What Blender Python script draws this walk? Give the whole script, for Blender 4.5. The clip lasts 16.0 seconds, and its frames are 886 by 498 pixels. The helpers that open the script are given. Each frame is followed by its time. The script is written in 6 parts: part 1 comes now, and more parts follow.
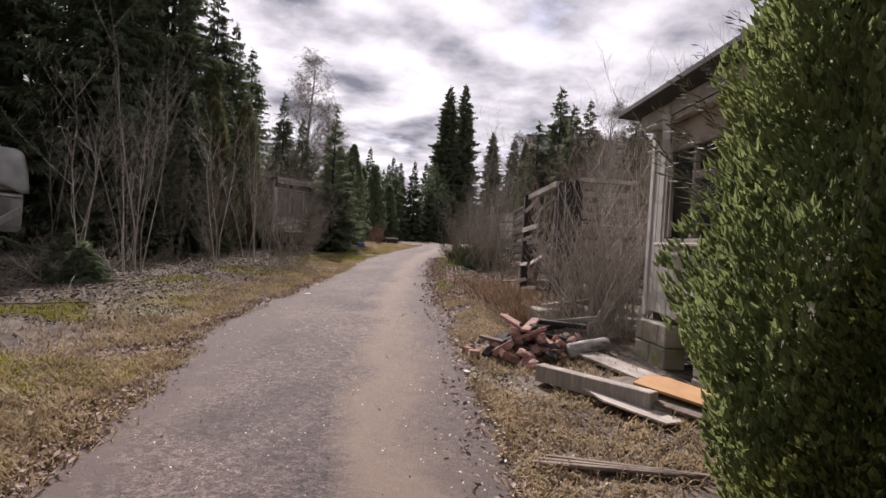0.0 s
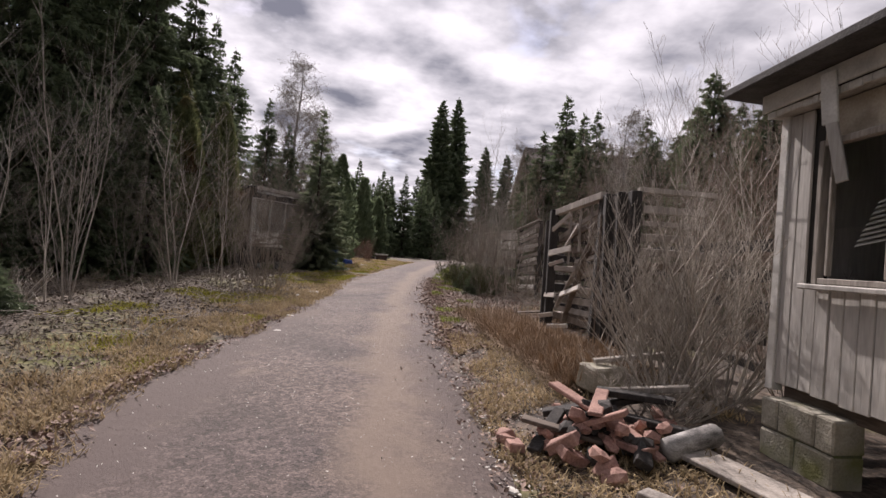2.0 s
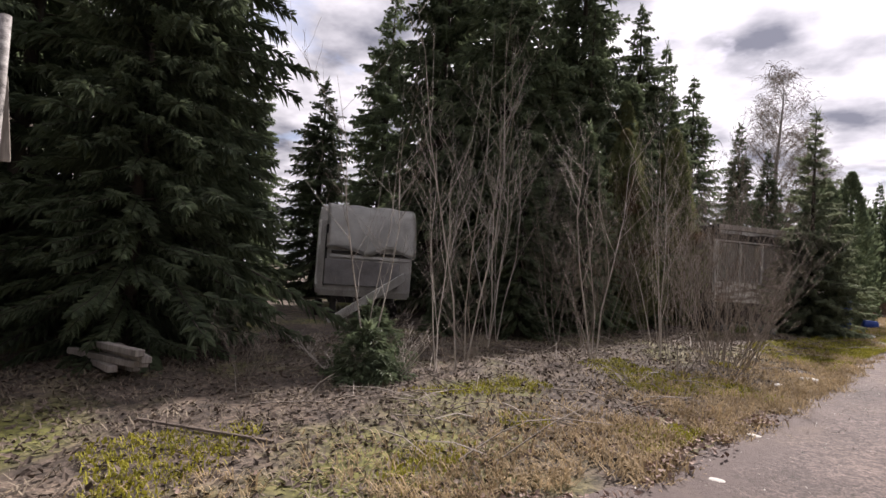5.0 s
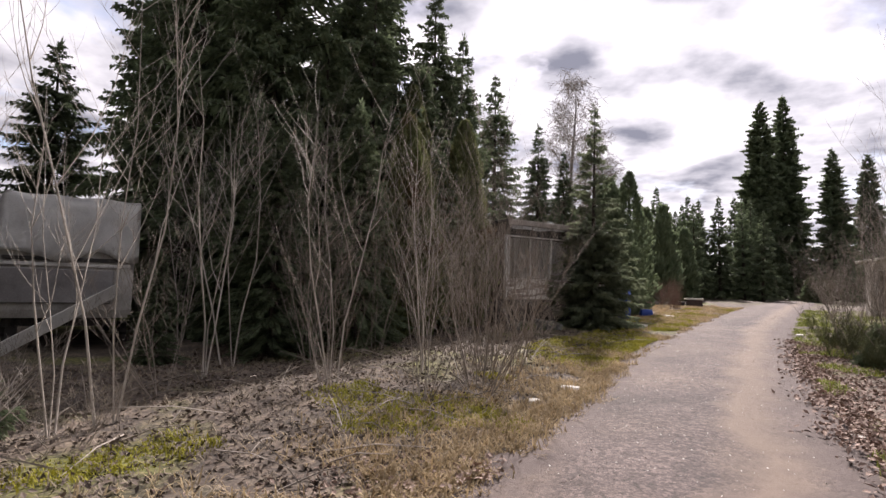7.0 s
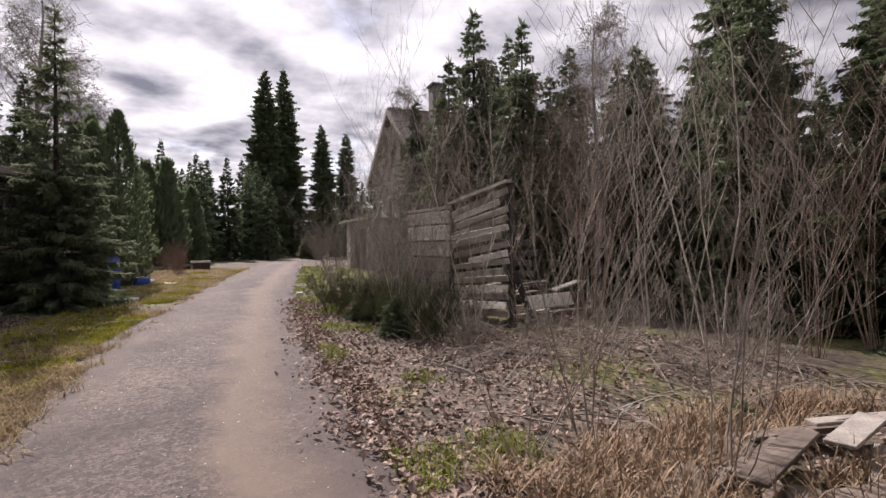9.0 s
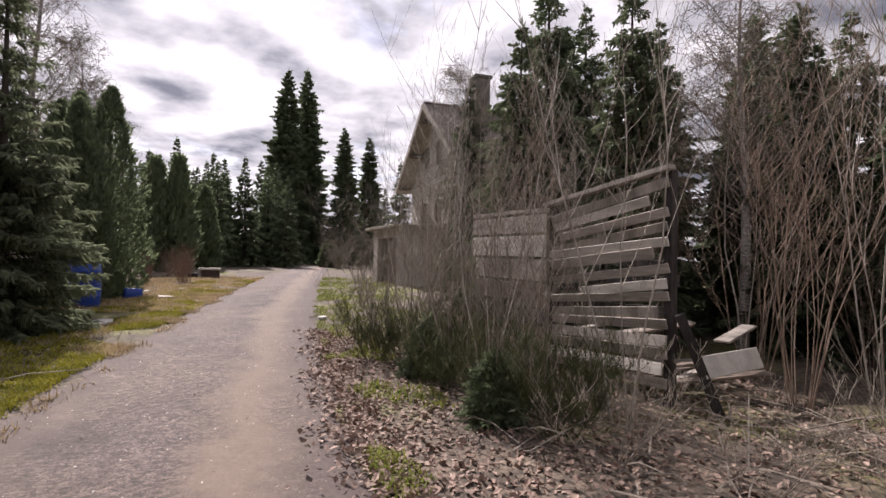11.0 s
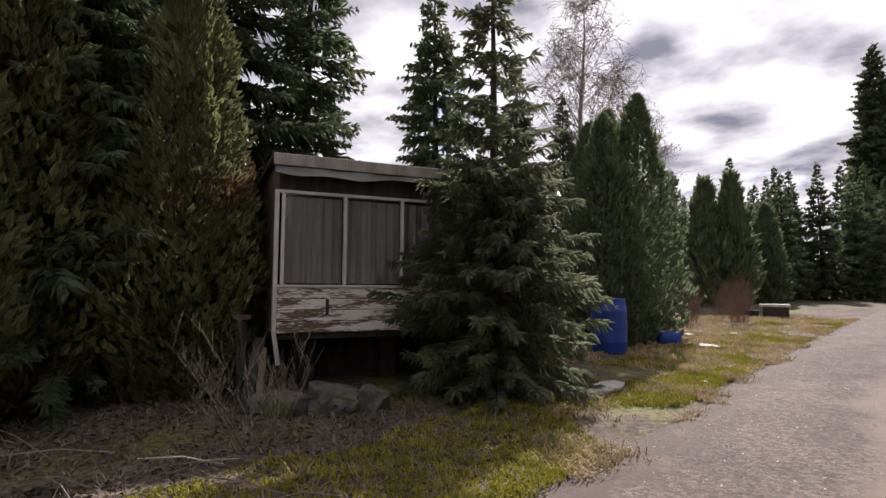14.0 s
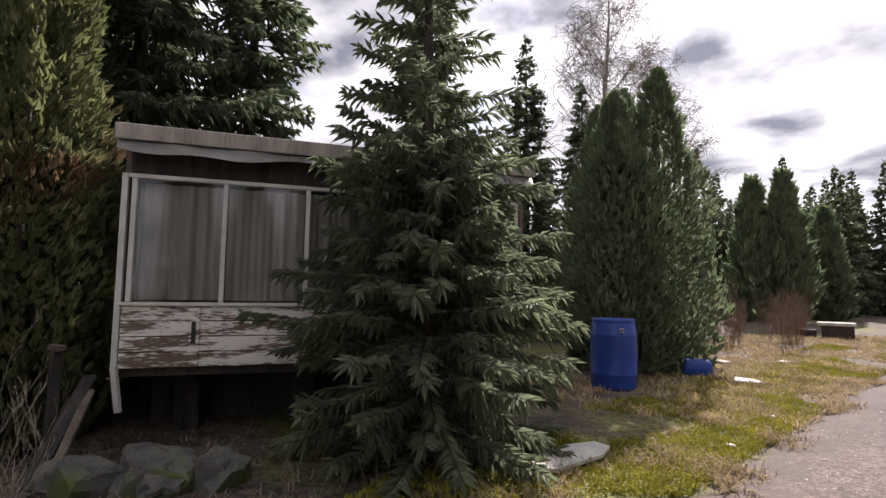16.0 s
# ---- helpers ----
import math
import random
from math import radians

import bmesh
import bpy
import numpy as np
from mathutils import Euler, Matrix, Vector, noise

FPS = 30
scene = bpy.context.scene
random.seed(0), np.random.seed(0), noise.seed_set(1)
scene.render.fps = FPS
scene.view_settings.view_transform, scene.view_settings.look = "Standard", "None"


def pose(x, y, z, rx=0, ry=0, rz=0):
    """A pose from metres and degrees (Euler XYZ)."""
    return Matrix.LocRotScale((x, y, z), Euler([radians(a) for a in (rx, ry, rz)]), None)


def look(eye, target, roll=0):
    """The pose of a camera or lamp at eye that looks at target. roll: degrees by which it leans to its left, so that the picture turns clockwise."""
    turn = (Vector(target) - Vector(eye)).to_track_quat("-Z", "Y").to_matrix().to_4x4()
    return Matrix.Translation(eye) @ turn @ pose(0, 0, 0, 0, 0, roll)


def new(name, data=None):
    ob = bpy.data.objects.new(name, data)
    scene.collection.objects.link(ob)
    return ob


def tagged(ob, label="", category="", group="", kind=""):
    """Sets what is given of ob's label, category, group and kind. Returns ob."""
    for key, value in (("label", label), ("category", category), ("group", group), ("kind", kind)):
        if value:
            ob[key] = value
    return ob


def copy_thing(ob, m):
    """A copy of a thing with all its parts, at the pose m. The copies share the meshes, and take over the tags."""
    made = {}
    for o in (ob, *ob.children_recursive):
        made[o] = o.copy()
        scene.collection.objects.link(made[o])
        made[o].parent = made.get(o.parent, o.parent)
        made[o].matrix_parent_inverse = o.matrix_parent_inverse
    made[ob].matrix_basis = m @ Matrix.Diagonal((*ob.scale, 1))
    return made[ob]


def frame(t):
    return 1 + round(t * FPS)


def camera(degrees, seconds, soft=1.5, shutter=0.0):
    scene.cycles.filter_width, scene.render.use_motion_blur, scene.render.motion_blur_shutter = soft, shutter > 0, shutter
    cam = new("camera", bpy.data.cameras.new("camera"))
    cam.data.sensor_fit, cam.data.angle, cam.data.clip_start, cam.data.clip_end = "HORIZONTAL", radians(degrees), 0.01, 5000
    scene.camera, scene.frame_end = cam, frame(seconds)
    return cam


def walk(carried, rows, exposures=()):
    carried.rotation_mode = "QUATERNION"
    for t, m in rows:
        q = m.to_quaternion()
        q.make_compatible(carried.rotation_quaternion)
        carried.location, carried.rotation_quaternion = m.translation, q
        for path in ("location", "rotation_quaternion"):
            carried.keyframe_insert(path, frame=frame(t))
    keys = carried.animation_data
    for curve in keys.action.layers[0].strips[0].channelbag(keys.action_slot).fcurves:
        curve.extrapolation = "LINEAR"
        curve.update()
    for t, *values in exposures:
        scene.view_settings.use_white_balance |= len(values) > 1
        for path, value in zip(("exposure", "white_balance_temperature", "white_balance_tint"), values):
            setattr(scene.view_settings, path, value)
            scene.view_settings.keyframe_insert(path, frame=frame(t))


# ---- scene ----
cam = camera(79.2, 16.0)
# seconds, x, y, z, yaw, pitch, roll
PATH = [
    (0, 0.097, -2.634, 1.394, -8.03, -0.75, -3.59),
    (0.5, 0.101, -2.053, 1.405, -15.70, -0.21, -3.77),
    (1, 0.149, -1.485, 1.426, -22.06, 0.23, -3.77),
    (1.5, 0.161, -0.985, 1.480, -17.73, 0.30, -3.89),
    (2, 0.086, -0.586, 1.509, -9.31, 0.97, -4.46),
    (2.5, -0.040, -0.097, 1.513, 0.72, 2.03, -4.39),
    (3, -0.150, 0.466, 1.508, 12.72, 3.02, -4.53),
    (3.5, -0.199, 1.144, 1.499, 23.33, 2.66, -4.57),
    (6, 0.019, 4.170, 1.685, 40.79, 3.37, -3.85),
    (6.5, 0.054, 4.790, 1.699, 35.60, 3.87, -3.45),
    (7, 0.249, 5.423, 1.715, 22.07, 3.93, -1.75),
    (7.5, 0.364, 6.005, 1.752, 6.90, 2.59, -0.88),
    (8, 0.462, 6.482, 1.771, -9.68, 1.33, 0.13),
    (8.5, 0.512, 6.934, 1.738, -26.69, 0.17, 0.90),
    (11, 1.170, 10.973, 1.894, -25.06, 1.39, -0.94),
    (11.5, 1.191, 11.495, 1.926, -12.64, 1.84, -0.31),
    (12, 1.330, 12.135, 1.969, 0.78, 2.56, 0.25),
    (12.5, 1.414, 12.763, 1.966, 12.91, 3.44, -0.36),
    (13, 1.419, 13.664, 1.969, 23.58, 3.86, -0.62),
    (13.5, 1.419, 14.417, 1.980, 27.30, 4.02, -0.50),
    (14, 1.436, 15.093, 1.986, 30.53, 4.02, -0.37),
    (14.5, 1.419, 15.731, 2.000, 33.33, 4.32, -0.19),
    (15, 1.421, 16.310, 2.024, 35.06, 4.74, -0.13),
    (15.5, 1.460, 16.922, 2.063, 36.71, 5.30, -0.22),
    (16, 1.498, 17.428, 2.104, 35.02, 4.87, -0.80),
]
walk(cam, [(t, pose(x, y, z, 90 + p, r, w)) for t, x, y, z, w, p, r in PATH], [(0.0, 0.45, 6450, 23), (2.0, 0.35, 6450, 23), (3.5, 0.2, 6450, 23), (6.0, 1.0, 6450, 22), (7.0, 0.78, 6450, 22), (8.5, 0.5, 6450, 23), (11.0, 0.66, 6450, 23), (13.0, 0.45, 6450, 21), (14.5, 0.73, 6450, 21), (16.0, 0.93, 6450, 20)])

# ---- light ----
SUN_BEARING, SUN_HEIGHT = radians(-6), radians(42)
SUN_WAY = Vector((math.sin(SUN_BEARING) * math.cos(SUN_HEIGHT), math.cos(SUN_BEARING) * math.cos(SUN_HEIGHT), math.sin(SUN_HEIGHT)))


def build_world():
    w = bpy.data.worlds.new("sky")
    scene.world = w
    w.use_nodes = True
    nt = w.node_tree
    nt.nodes.clear()
    N, L = nt.nodes.new, nt.links.new
    out, bg = N("ShaderNodeOutputWorld"), N("ShaderNodeBackground")
    sky = N("ShaderNodeTexSky")
    sky.sky_type, sky.sun_disc = "NISHITA", False
    sky.sun_elevation, sky.sun_rotation = SUN_HEIGHT, SUN_BEARING
    sky.air_density, sky.dust_density = 1.0, 1.5
    co = N("ShaderNodeTexCoord")
    sep = N("ShaderNodeSeparateXYZ")
    L(co.outputs["Generated"], sep.inputs[0])
    # clouds lie on a flat layer: project the direction on a plane overhead
    up = N("ShaderNodeMath")
    up.operation = "MAXIMUM"
    up.inputs[1].default_value = 0.0
    L(sep.outputs["Z"], up.inputs[0])
    add = N("ShaderNodeMath")
    add.operation = "ADD"
    add.inputs[1].default_value = 0.16
    L(up.outputs[0], add.inputs[0])
    div = N("ShaderNodeVectorMath")
    div.operation = "DIVIDE"
    com = N("ShaderNodeCombineXYZ")
    for k in range(3):
        L(add.outputs[0], com.inputs[k])
    L(co.outputs["Generated"], div.inputs[0])
    L(com.outputs[0], div.inputs[1])
    cover = N("ShaderNodeTexNoise")
    cover.inputs["Scale"].default_value, cover.inputs["Detail"].default_value = 1.9, 10
    cover.inputs["Roughness"].default_value, cover.inputs["Distortion"].default_value = 0.52, 0.25
    L(div.outputs[0], cover.inputs["Vector"])
    ramp = N("ShaderNodeValToRGB")
    ramp.color_ramp.elements[0].position, ramp.color_ramp.elements[1].position = 0.28, 0.42
    L(cover.outputs["Fac"], ramp.inputs["Fac"])
    # the thick middles of the clouds are greyer
    thick = N("ShaderNodeTexNoise")
    thick.inputs["Scale"].default_value, thick.inputs["Detail"].default_value = 3.3, 9
    thick.inputs["Roughness"].default_value = 0.5
    L(div.outputs[0], thick.inputs["Vector"])
    grey = N("ShaderNodeValToRGB")
    e = grey.color_ramp.elements
    e[0].position, e[0].color = 0.38, (1.0, 1.0, 1.0, 1)
    e[1].position, e[1].color = 0.70, (0.22, 0.235, 0.275, 1)
    L(thick.outputs["Fac"], grey.inputs["Fac"])
    # clouds near the sun scatter more of its light forward
    dot = N("ShaderNodeVectorMath")
    dot.operation = "DOT_PRODUCT"
    dot.inputs[1].default_value = SUN_WAY
    L(co.outputs["Generated"], dot.inputs[0])
    near = N("ShaderNodeMapRange")
    near.interpolation_type = "SMOOTHSTEP"
    near.inputs["From Min"].default_value, near.inputs["From Max"].default_value = 0.45, 1.0
    near.inputs["To Min"].default_value, near.inputs["To Max"].default_value = 5.6, 8.6
    L(dot.outputs["Value"], near.inputs["Value"])
    lit = N("ShaderNodeVectorMath")
    lit.operation = "SCALE"
    L(grey.outputs["Color"], lit.inputs[0])
    L(near.outputs["Result"], lit.inputs["Scale"])
    mix = N("ShaderNodeMix")
    mix.data_type = "RGBA"
    L(ramp.outputs["Color"], mix.inputs["Factor"])
    L(sky.outputs["Color"], mix.inputs["A"])
    L(lit.outputs[0], mix.inputs["B"])
    L(mix.outputs["Result"], bg.inputs["Color"])
    bg.inputs["Strength"].default_value = 0.10
    L(bg.outputs[0], out.inputs[0])


build_world()
sun = bpy.data.lights.new("sun", "SUN")
sun.energy, sun.angle, sun.color = 5.0, radians(0.9), (1.0, 0.95, 0.86)
sun_ob = new("sun", sun)
sun_ob.matrix_world = look(SUN_WAY * 60, (0, 0, 0))


# ---- materials ----
def mat(name, dark, light, scale=8.0, rough=0.85, bump=0.3, metal=0.0, detail=8.0, stretch=(1, 1, 1), fine=60.0, rnd=0.0, extra=None, pos=(0.35, 0.68)):
    """Two-scale procedural material: broad mottling from dark to light, fine grain on top, relief by both."""
    m = bpy.data.materials.new(name)
    m.use_nodes = True
    nt = m.node_tree
    N, L = nt.nodes.new, nt.links.new
    b = nt.nodes["Principled BSDF"]
    b.inputs["Roughness"].default_value, b.inputs["Metallic"].default_value = rough, metal
    co, mp = N("ShaderNodeTexCoord"), N("ShaderNodeMapping")
    mp.inputs["Scale"].default_value = stretch
    L(co.outputs["Object"], mp.inputs["Vector"])
    n1, n2 = N("ShaderNodeTexNoise"), N("ShaderNodeTexNoise")
    n1.inputs["Scale"].default_value, n1.inputs["Detail"].default_value = scale, detail
    n2.inputs["Scale"].default_value, n2.inputs["Detail"].default_value = fine, 4
    L(mp.outputs[0], n1.inputs["Vector"])
    L(mp.outputs[0], n2.inputs["Vector"])
    ramp = N("ShaderNodeValToRGB")
    e = ramp.color_ramp.elements
    e[0].position, e[1].position = pos
    e[0].color, e[1].color = (*dark, 1), (*light, 1)
    av = N("ShaderNodeMath")
    av.operation = "MULTIPLY_ADD"
    av.inputs[1].default_value = 0.35
    L(n2.outputs["Fac"], av.inputs[0])
    sc = N("ShaderNodeMath")
    sc.operation = "MULTIPLY"
    sc.inputs[1].default_value = 0.65
    L(n1.outputs["Fac"], sc.inputs[0])
    L(sc.outputs[0], av.inputs[2])
    L(av.outputs[0], ramp.inputs["Fac"])
    col = ramp.outputs["Color"]
    if extra:
        # a second tone in patches: colour, scale, low and high threshold
        c2, s2, lo, hi = extra
        n3 = N("ShaderNodeTexNoise")
        n3.inputs["Scale"].default_value, n3.inputs["Detail"].default_value = s2, 7
        L(mp.outputs[0], n3.inputs["Vector"])
        r3 = N("ShaderNodeValToRGB")
        r3.color_ramp.elements[0].position, r3.color_ramp.elements[1].position = lo, hi
        L(n3.outputs["Fac"], r3.inputs["Fac"])
        mx = N("ShaderNodeMix")
        mx.data_type = "RGBA"
        mx.inputs["B"].default_value = (*c2, 1)
        L(r3.outputs["Color"], mx.inputs["Factor"])
        L(col, mx.inputs["A"])
        col = mx.outputs["Result"]
    if rnd:
        hs = N("ShaderNodeHueSaturation")
        oi, ge, ad = N("ShaderNodeObjectInfo"), N("ShaderNodeNewGeometry"), N("ShaderNodeMath")
        ad.operation = "ADD"
        L(oi.outputs["Random"], ad.inputs[0])
        L(ge.outputs["Random Per Island"], ad.inputs[1])
        mr = N("ShaderNodeMapRange")
        mr.inputs["From Max"].default_value = 2.0
        mr.inputs["To Min"].default_value, mr.inputs["To Max"].default_value = 1 - rnd, 1 + rnd
        L(ad.outputs[0], mr.inputs["Value"])
        L(mr.outputs["Result"], hs.inputs["Value"])
        L(col, hs.inputs["Color"])
        col = hs.outputs["Color"]
    L(col, b.inputs["Base Color"])
    bp = N("ShaderNodeBump")
    bp.inputs["Strength"].default_value, bp.inputs["Distance"].default_value = bump, 0.02
    L(av.outputs[0], bp.inputs["Height"])
    L(bp.outputs[0], b.inputs["Normal"])
    return m


def leafy(m, amount):
    """Let some light through thin leaves and needles."""
    nt = m.node_tree
    b = nt.nodes["Principled BSDF"]
    tr, ms = nt.nodes.new("ShaderNodeBsdfTranslucent"), nt.nodes.new("ShaderNodeMixShader")
    src = b.inputs["Base Color"].links[0].from_socket
    nt.links.new(src, tr.inputs["Color"])
    ms.inputs[0].default_value = amount
    b.inputs["Specular IOR Level"].default_value = 0.32
    nt.links.new(b.outputs[0], ms.inputs[1])
    nt.links.new(tr.outputs[0], ms.inputs[2])
    nt.links.new(ms.outputs[0], nt.nodes["Material Output"].inputs["Surface"])
    return m


M_SOIL = mat("litter soil", (0.040, 0.030, 0.023), (0.150, 0.115, 0.085), 2.2, 0.95, 0.9, fine=45, extra=((0.115, 0.115, 0.028), 0.45, 0.52, 0.64))
M_ROAD = mat("worn asphalt", (0.040, 0.029, 0.027), (0.118, 0.088, 0.080), 1.2, 0.88, 0.7, fine=170, extra=((0.125, 0.092, 0.077), 0.35, 0.46, 0.66))
M_STRAW = leafy(mat("dry grass", (0.21, 0.15, 0.08), (0.53, 0.415, 0.245), 3, 0.9, 0.1, rnd=0.45), 0.3)
M_GRASS = leafy(mat("spring grass", (0.13, 0.165, 0.025), (0.30, 0.33, 0.07), 3, 0.8, 0.1, rnd=0.35), 0.3)
M_MOSS = leafy(mat("moss", (0.16, 0.16, 0.018), (0.37, 0.34, 0.04), 3, 0.9, 0.1, rnd=0.3), 0.2)
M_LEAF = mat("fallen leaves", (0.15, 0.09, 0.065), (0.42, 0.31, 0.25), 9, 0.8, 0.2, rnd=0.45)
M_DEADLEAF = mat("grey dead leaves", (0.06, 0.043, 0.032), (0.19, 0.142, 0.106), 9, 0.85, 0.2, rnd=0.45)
M_BARK = mat("dark bark", (0.03, 0.025, 0.02), (0.10, 0.08, 0.062), 14, 0.95, 0.8, stretch=(1, 1, 0.25))
M_TWIG = mat("bare twigs", (0.115, 0.096, 0.078), (0.35, 0.305, 0.255), 10, 0.85, 0.3, stretch=(1, 1, 0.3), rnd=0.25)
M_REDTWIG = mat("reddish rods", (0.125, 0.088, 0.066), (0.36, 0.27, 0.21), 10, 0.85, 0.3, stretch=(1, 1, 0.3), rnd=0.3)
M_BIRCH = mat("birch bark", (0.10, 0.09, 0.085), (0.52, 0.50, 0.47), 8, 0.8, 0.3, stretch=(1, 1, 3))
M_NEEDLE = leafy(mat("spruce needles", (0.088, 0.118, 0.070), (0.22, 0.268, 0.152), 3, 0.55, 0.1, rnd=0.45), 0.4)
# lighter copy of the needles above, with sunlight painted into the colour
M_NEEDLE_LIT = leafy(mat("sunlit spruce needles", (0.115, 0.138, 0.09), (0.30, 0.34, 0.215), 3, 0.6, 0.1, rnd=0.45), 0.5)
M_GOLDEN = leafy(mat("golden thuja scales", (0.10, 0.125, 0.036), (0.31, 0.335, 0.105), 4, 0.6, 0.1, rnd=0.5), 0.5)
M_THUJA = leafy(mat("thuja scales", (0.085, 0.115, 0.045), (0.25, 0.29, 0.11), 4, 0.6, 0.1, rnd=0.5), 0.42)
M_SHADE = leafy(mat("brown-green thuja scales", (0.10, 0.115, 0.052), (0.30, 0.33, 0.15), 2.2, 0.7, 0.1, rnd=0.5, extra=((0.17, 0.11, 0.062), 0.9, 0.52, 0.66)), 0.35)
M_GREYWOOD = mat("weathered grey wood", (0.17, 0.15, 0.13), (0.46, 0.415, 0.365), 5, 0.9, 0.6, stretch=(1, 1, 0.12), fine=50, rnd=0.2)
M_OLDWOOD = mat("old brown wood", (0.07, 0.052, 0.04), (0.22, 0.175, 0.14), 6, 0.9, 0.7, stretch=(0.15, 1, 1), fine=50, rnd=0.35)
M_BOARD = mat("sun-bleached grey boards", (0.24, 0.21, 0.185), (0.56, 0.51, 0.46), 5, 0.9, 0.6, stretch=(1, 0.12, 1), fine=50, rnd=0.2)
M_BLEACHED = mat("bleached pale boards", (0.40, 0.37, 0.33), (0.74, 0.70, 0.65), 5, 0.88, 0.5, stretch=(1, 0.12, 1), fine=50, rnd=0.15)
# black of burnt wood; on the shed it stands in for shade
M_CHAR_SHADE = mat("charred timber and shed shade", (0.010, 0.009, 0.008), (0.06, 0.052, 0.047), 9, 0.9, 0.9, stretch=(1, 1, 0.2), rnd=0.4)
M_SIDING = mat("weathered white boards", (0.26, 0.245, 0.225), (0.56, 0.54, 0.50), 3.5, 0.85, 0.4, stretch=(1, 1, 0.15), fine=40, rnd=0.1)
M_PEEL = mat("peeling white paint", (0.15, 0.105, 0.08), (0.72, 0.69, 0.63), 7, 0.85, 0.8, stretch=(0.22, 0.22, 1.4), pos=(0.46, 0.52))
M_WHITE = mat("dirty white paint", (0.42, 0.41, 0.38), (0.68, 0.67, 0.63), 4, 0.6, 0.15)
M_FELT = mat("roofing felt", (0.03, 0.028, 0.027), (0.085, 0.08, 0.078), 6, 0.9, 0.5)
M_BLOCK = mat("mossy concrete block", (0.20, 0.185, 0.14), (0.46, 0.43, 0.36), 6, 0.95, 0.8, extra=((0.16, 0.16, 0.06), 3, 0.5, 0.7), rnd=0.15)
M_BRICK = mat("broken red brick", (0.19, 0.10, 0.08), (0.46, 0.28, 0.225), 7, 0.9, 0.9, rnd=0.35)
# near-black: the shade of rooms behind windows sits in this colour
M_DARK = mat("interior shade and dark trim", (0.012, 0.011, 0.010), (0.04, 0.036, 0.032), 3, 0.9, 0.2)
M_BLUE = mat("blue plastic", (0.012, 0.045, 0.26), (0.022, 0.075, 0.36), 3, 0.42, 0.1)
M_ROD = mat("pale sapling bark", (0.22, 0.195, 0.165), (0.54, 0.49, 0.43), 8, 0.85, 0.3, stretch=(1, 1, 0.3), rnd=0.25)
M_CURTAIN = leafy(mat("greying net curtain", (0.72, 0.70, 0.68), (0.90, 0.885, 0.86), 20, 0.9, 0.3, stretch=(1, 1, 0.2)), 0.3)
M_STONE = mat("mossy grey stone", (0.05, 0.05, 0.044), (0.17, 0.165, 0.145), 5, 0.95, 0.9, extra=((0.09, 0.11, 0.03), 2.5, 0.5, 0.62))
M_PALE = mat("pale slab", (0.42, 0.40, 0.36), (0.66, 0.63, 0.58), 6, 0.85, 0.4)
M_ROOF = mat("clay roof tiles", (0.10, 0.085, 0.08), (0.24, 0.20, 0.185), 4, 0.85, 0.5, rnd=0.3)
M_PLASTER = mat("stained plaster", (0.32, 0.29, 0.25), (0.58, 0.54, 0.48), 1.6, 0.9, 0.4)
M_ORANGE = mat("orange board", (0.36, 0.19, 0.075), (0.50, 0.29, 0.13), 5, 0.8, 0.3)
M_TARP = mat("grimy caravan shell", (0.22, 0.205, 0.18), (0.50, 0.48, 0.44), 2.2, 0.7, 0.4, stretch=(1, 1, 0.4))
M_SIGN = mat("faded green sign", (0.045, 0.14, 0.16), (0.07, 0.20, 0.22), 5, 0.6, 0.1)


def speckle(m, scale, amount, warp=1.0):
    """Cell by cell variation, as of leaves or grit, on top of the material's colour and relief."""
    nt = m.node_tree
    N, L = nt.nodes.new, nt.links.new
    bs = nt.nodes["Principled BSDF"]
    co = next(n for n in nt.nodes if n.type == "MAPPING")
    vo = N("ShaderNodeTexVoronoi")
    vo.inputs["Scale"].default_value = scale
    wn = N("ShaderNodeTexNoise")
    wn.inputs["Scale"].default_value = scale * 0.7
    ad = N("ShaderNodeVectorMath")
    ad.operation = "MULTIPLY_ADD"
    ad.inputs[1].default_value = (warp / scale,) * 3
    L(co.outputs[0], wn.inputs["Vector"])
    L(wn.outputs["Color"], ad.inputs[0])
    L(co.outputs[0], ad.inputs[2])
    L(ad.outputs[0], vo.inputs["Vector"])
    sp = N("ShaderNodeSeparateColor")
    L(vo.outputs["Color"], sp.inputs[0])
    mr = N("ShaderNodeMapRange")
    mr.inputs["To Min"].default_value, mr.inputs["To Max"].default_value = 1 - amount, 1 + amount
    L(sp.outputs[0], mr.inputs["Value"])
    hs = N("ShaderNodeHueSaturation")
    old = bs.inputs["Base Color"].links[0].from_socket
    L(old, hs.inputs["Color"])
    L(mr.outputs["Result"], hs.inputs["Value"])
    L(hs.outputs["Color"], bs.inputs["Base Color"])
    bump = bs.inputs["Normal"].links[0].from_node
    b2 = N("ShaderNodeBump")
    b2.inputs["Strength"].default_value, b2.inputs["Distance"].default_value = 0.6, 0.5 / scale
    L(sp.outputs[1], b2.inputs["Height"])
    L(bump.outputs[0], b2.inputs["Normal"])
    L(b2.outputs[0], bs.inputs["Normal"])


speckle(M_SOIL, 24, 0.55)
speckle(M_ROAD, 85, 0.6)
speckle(M_ROAD, 26, 0.45)


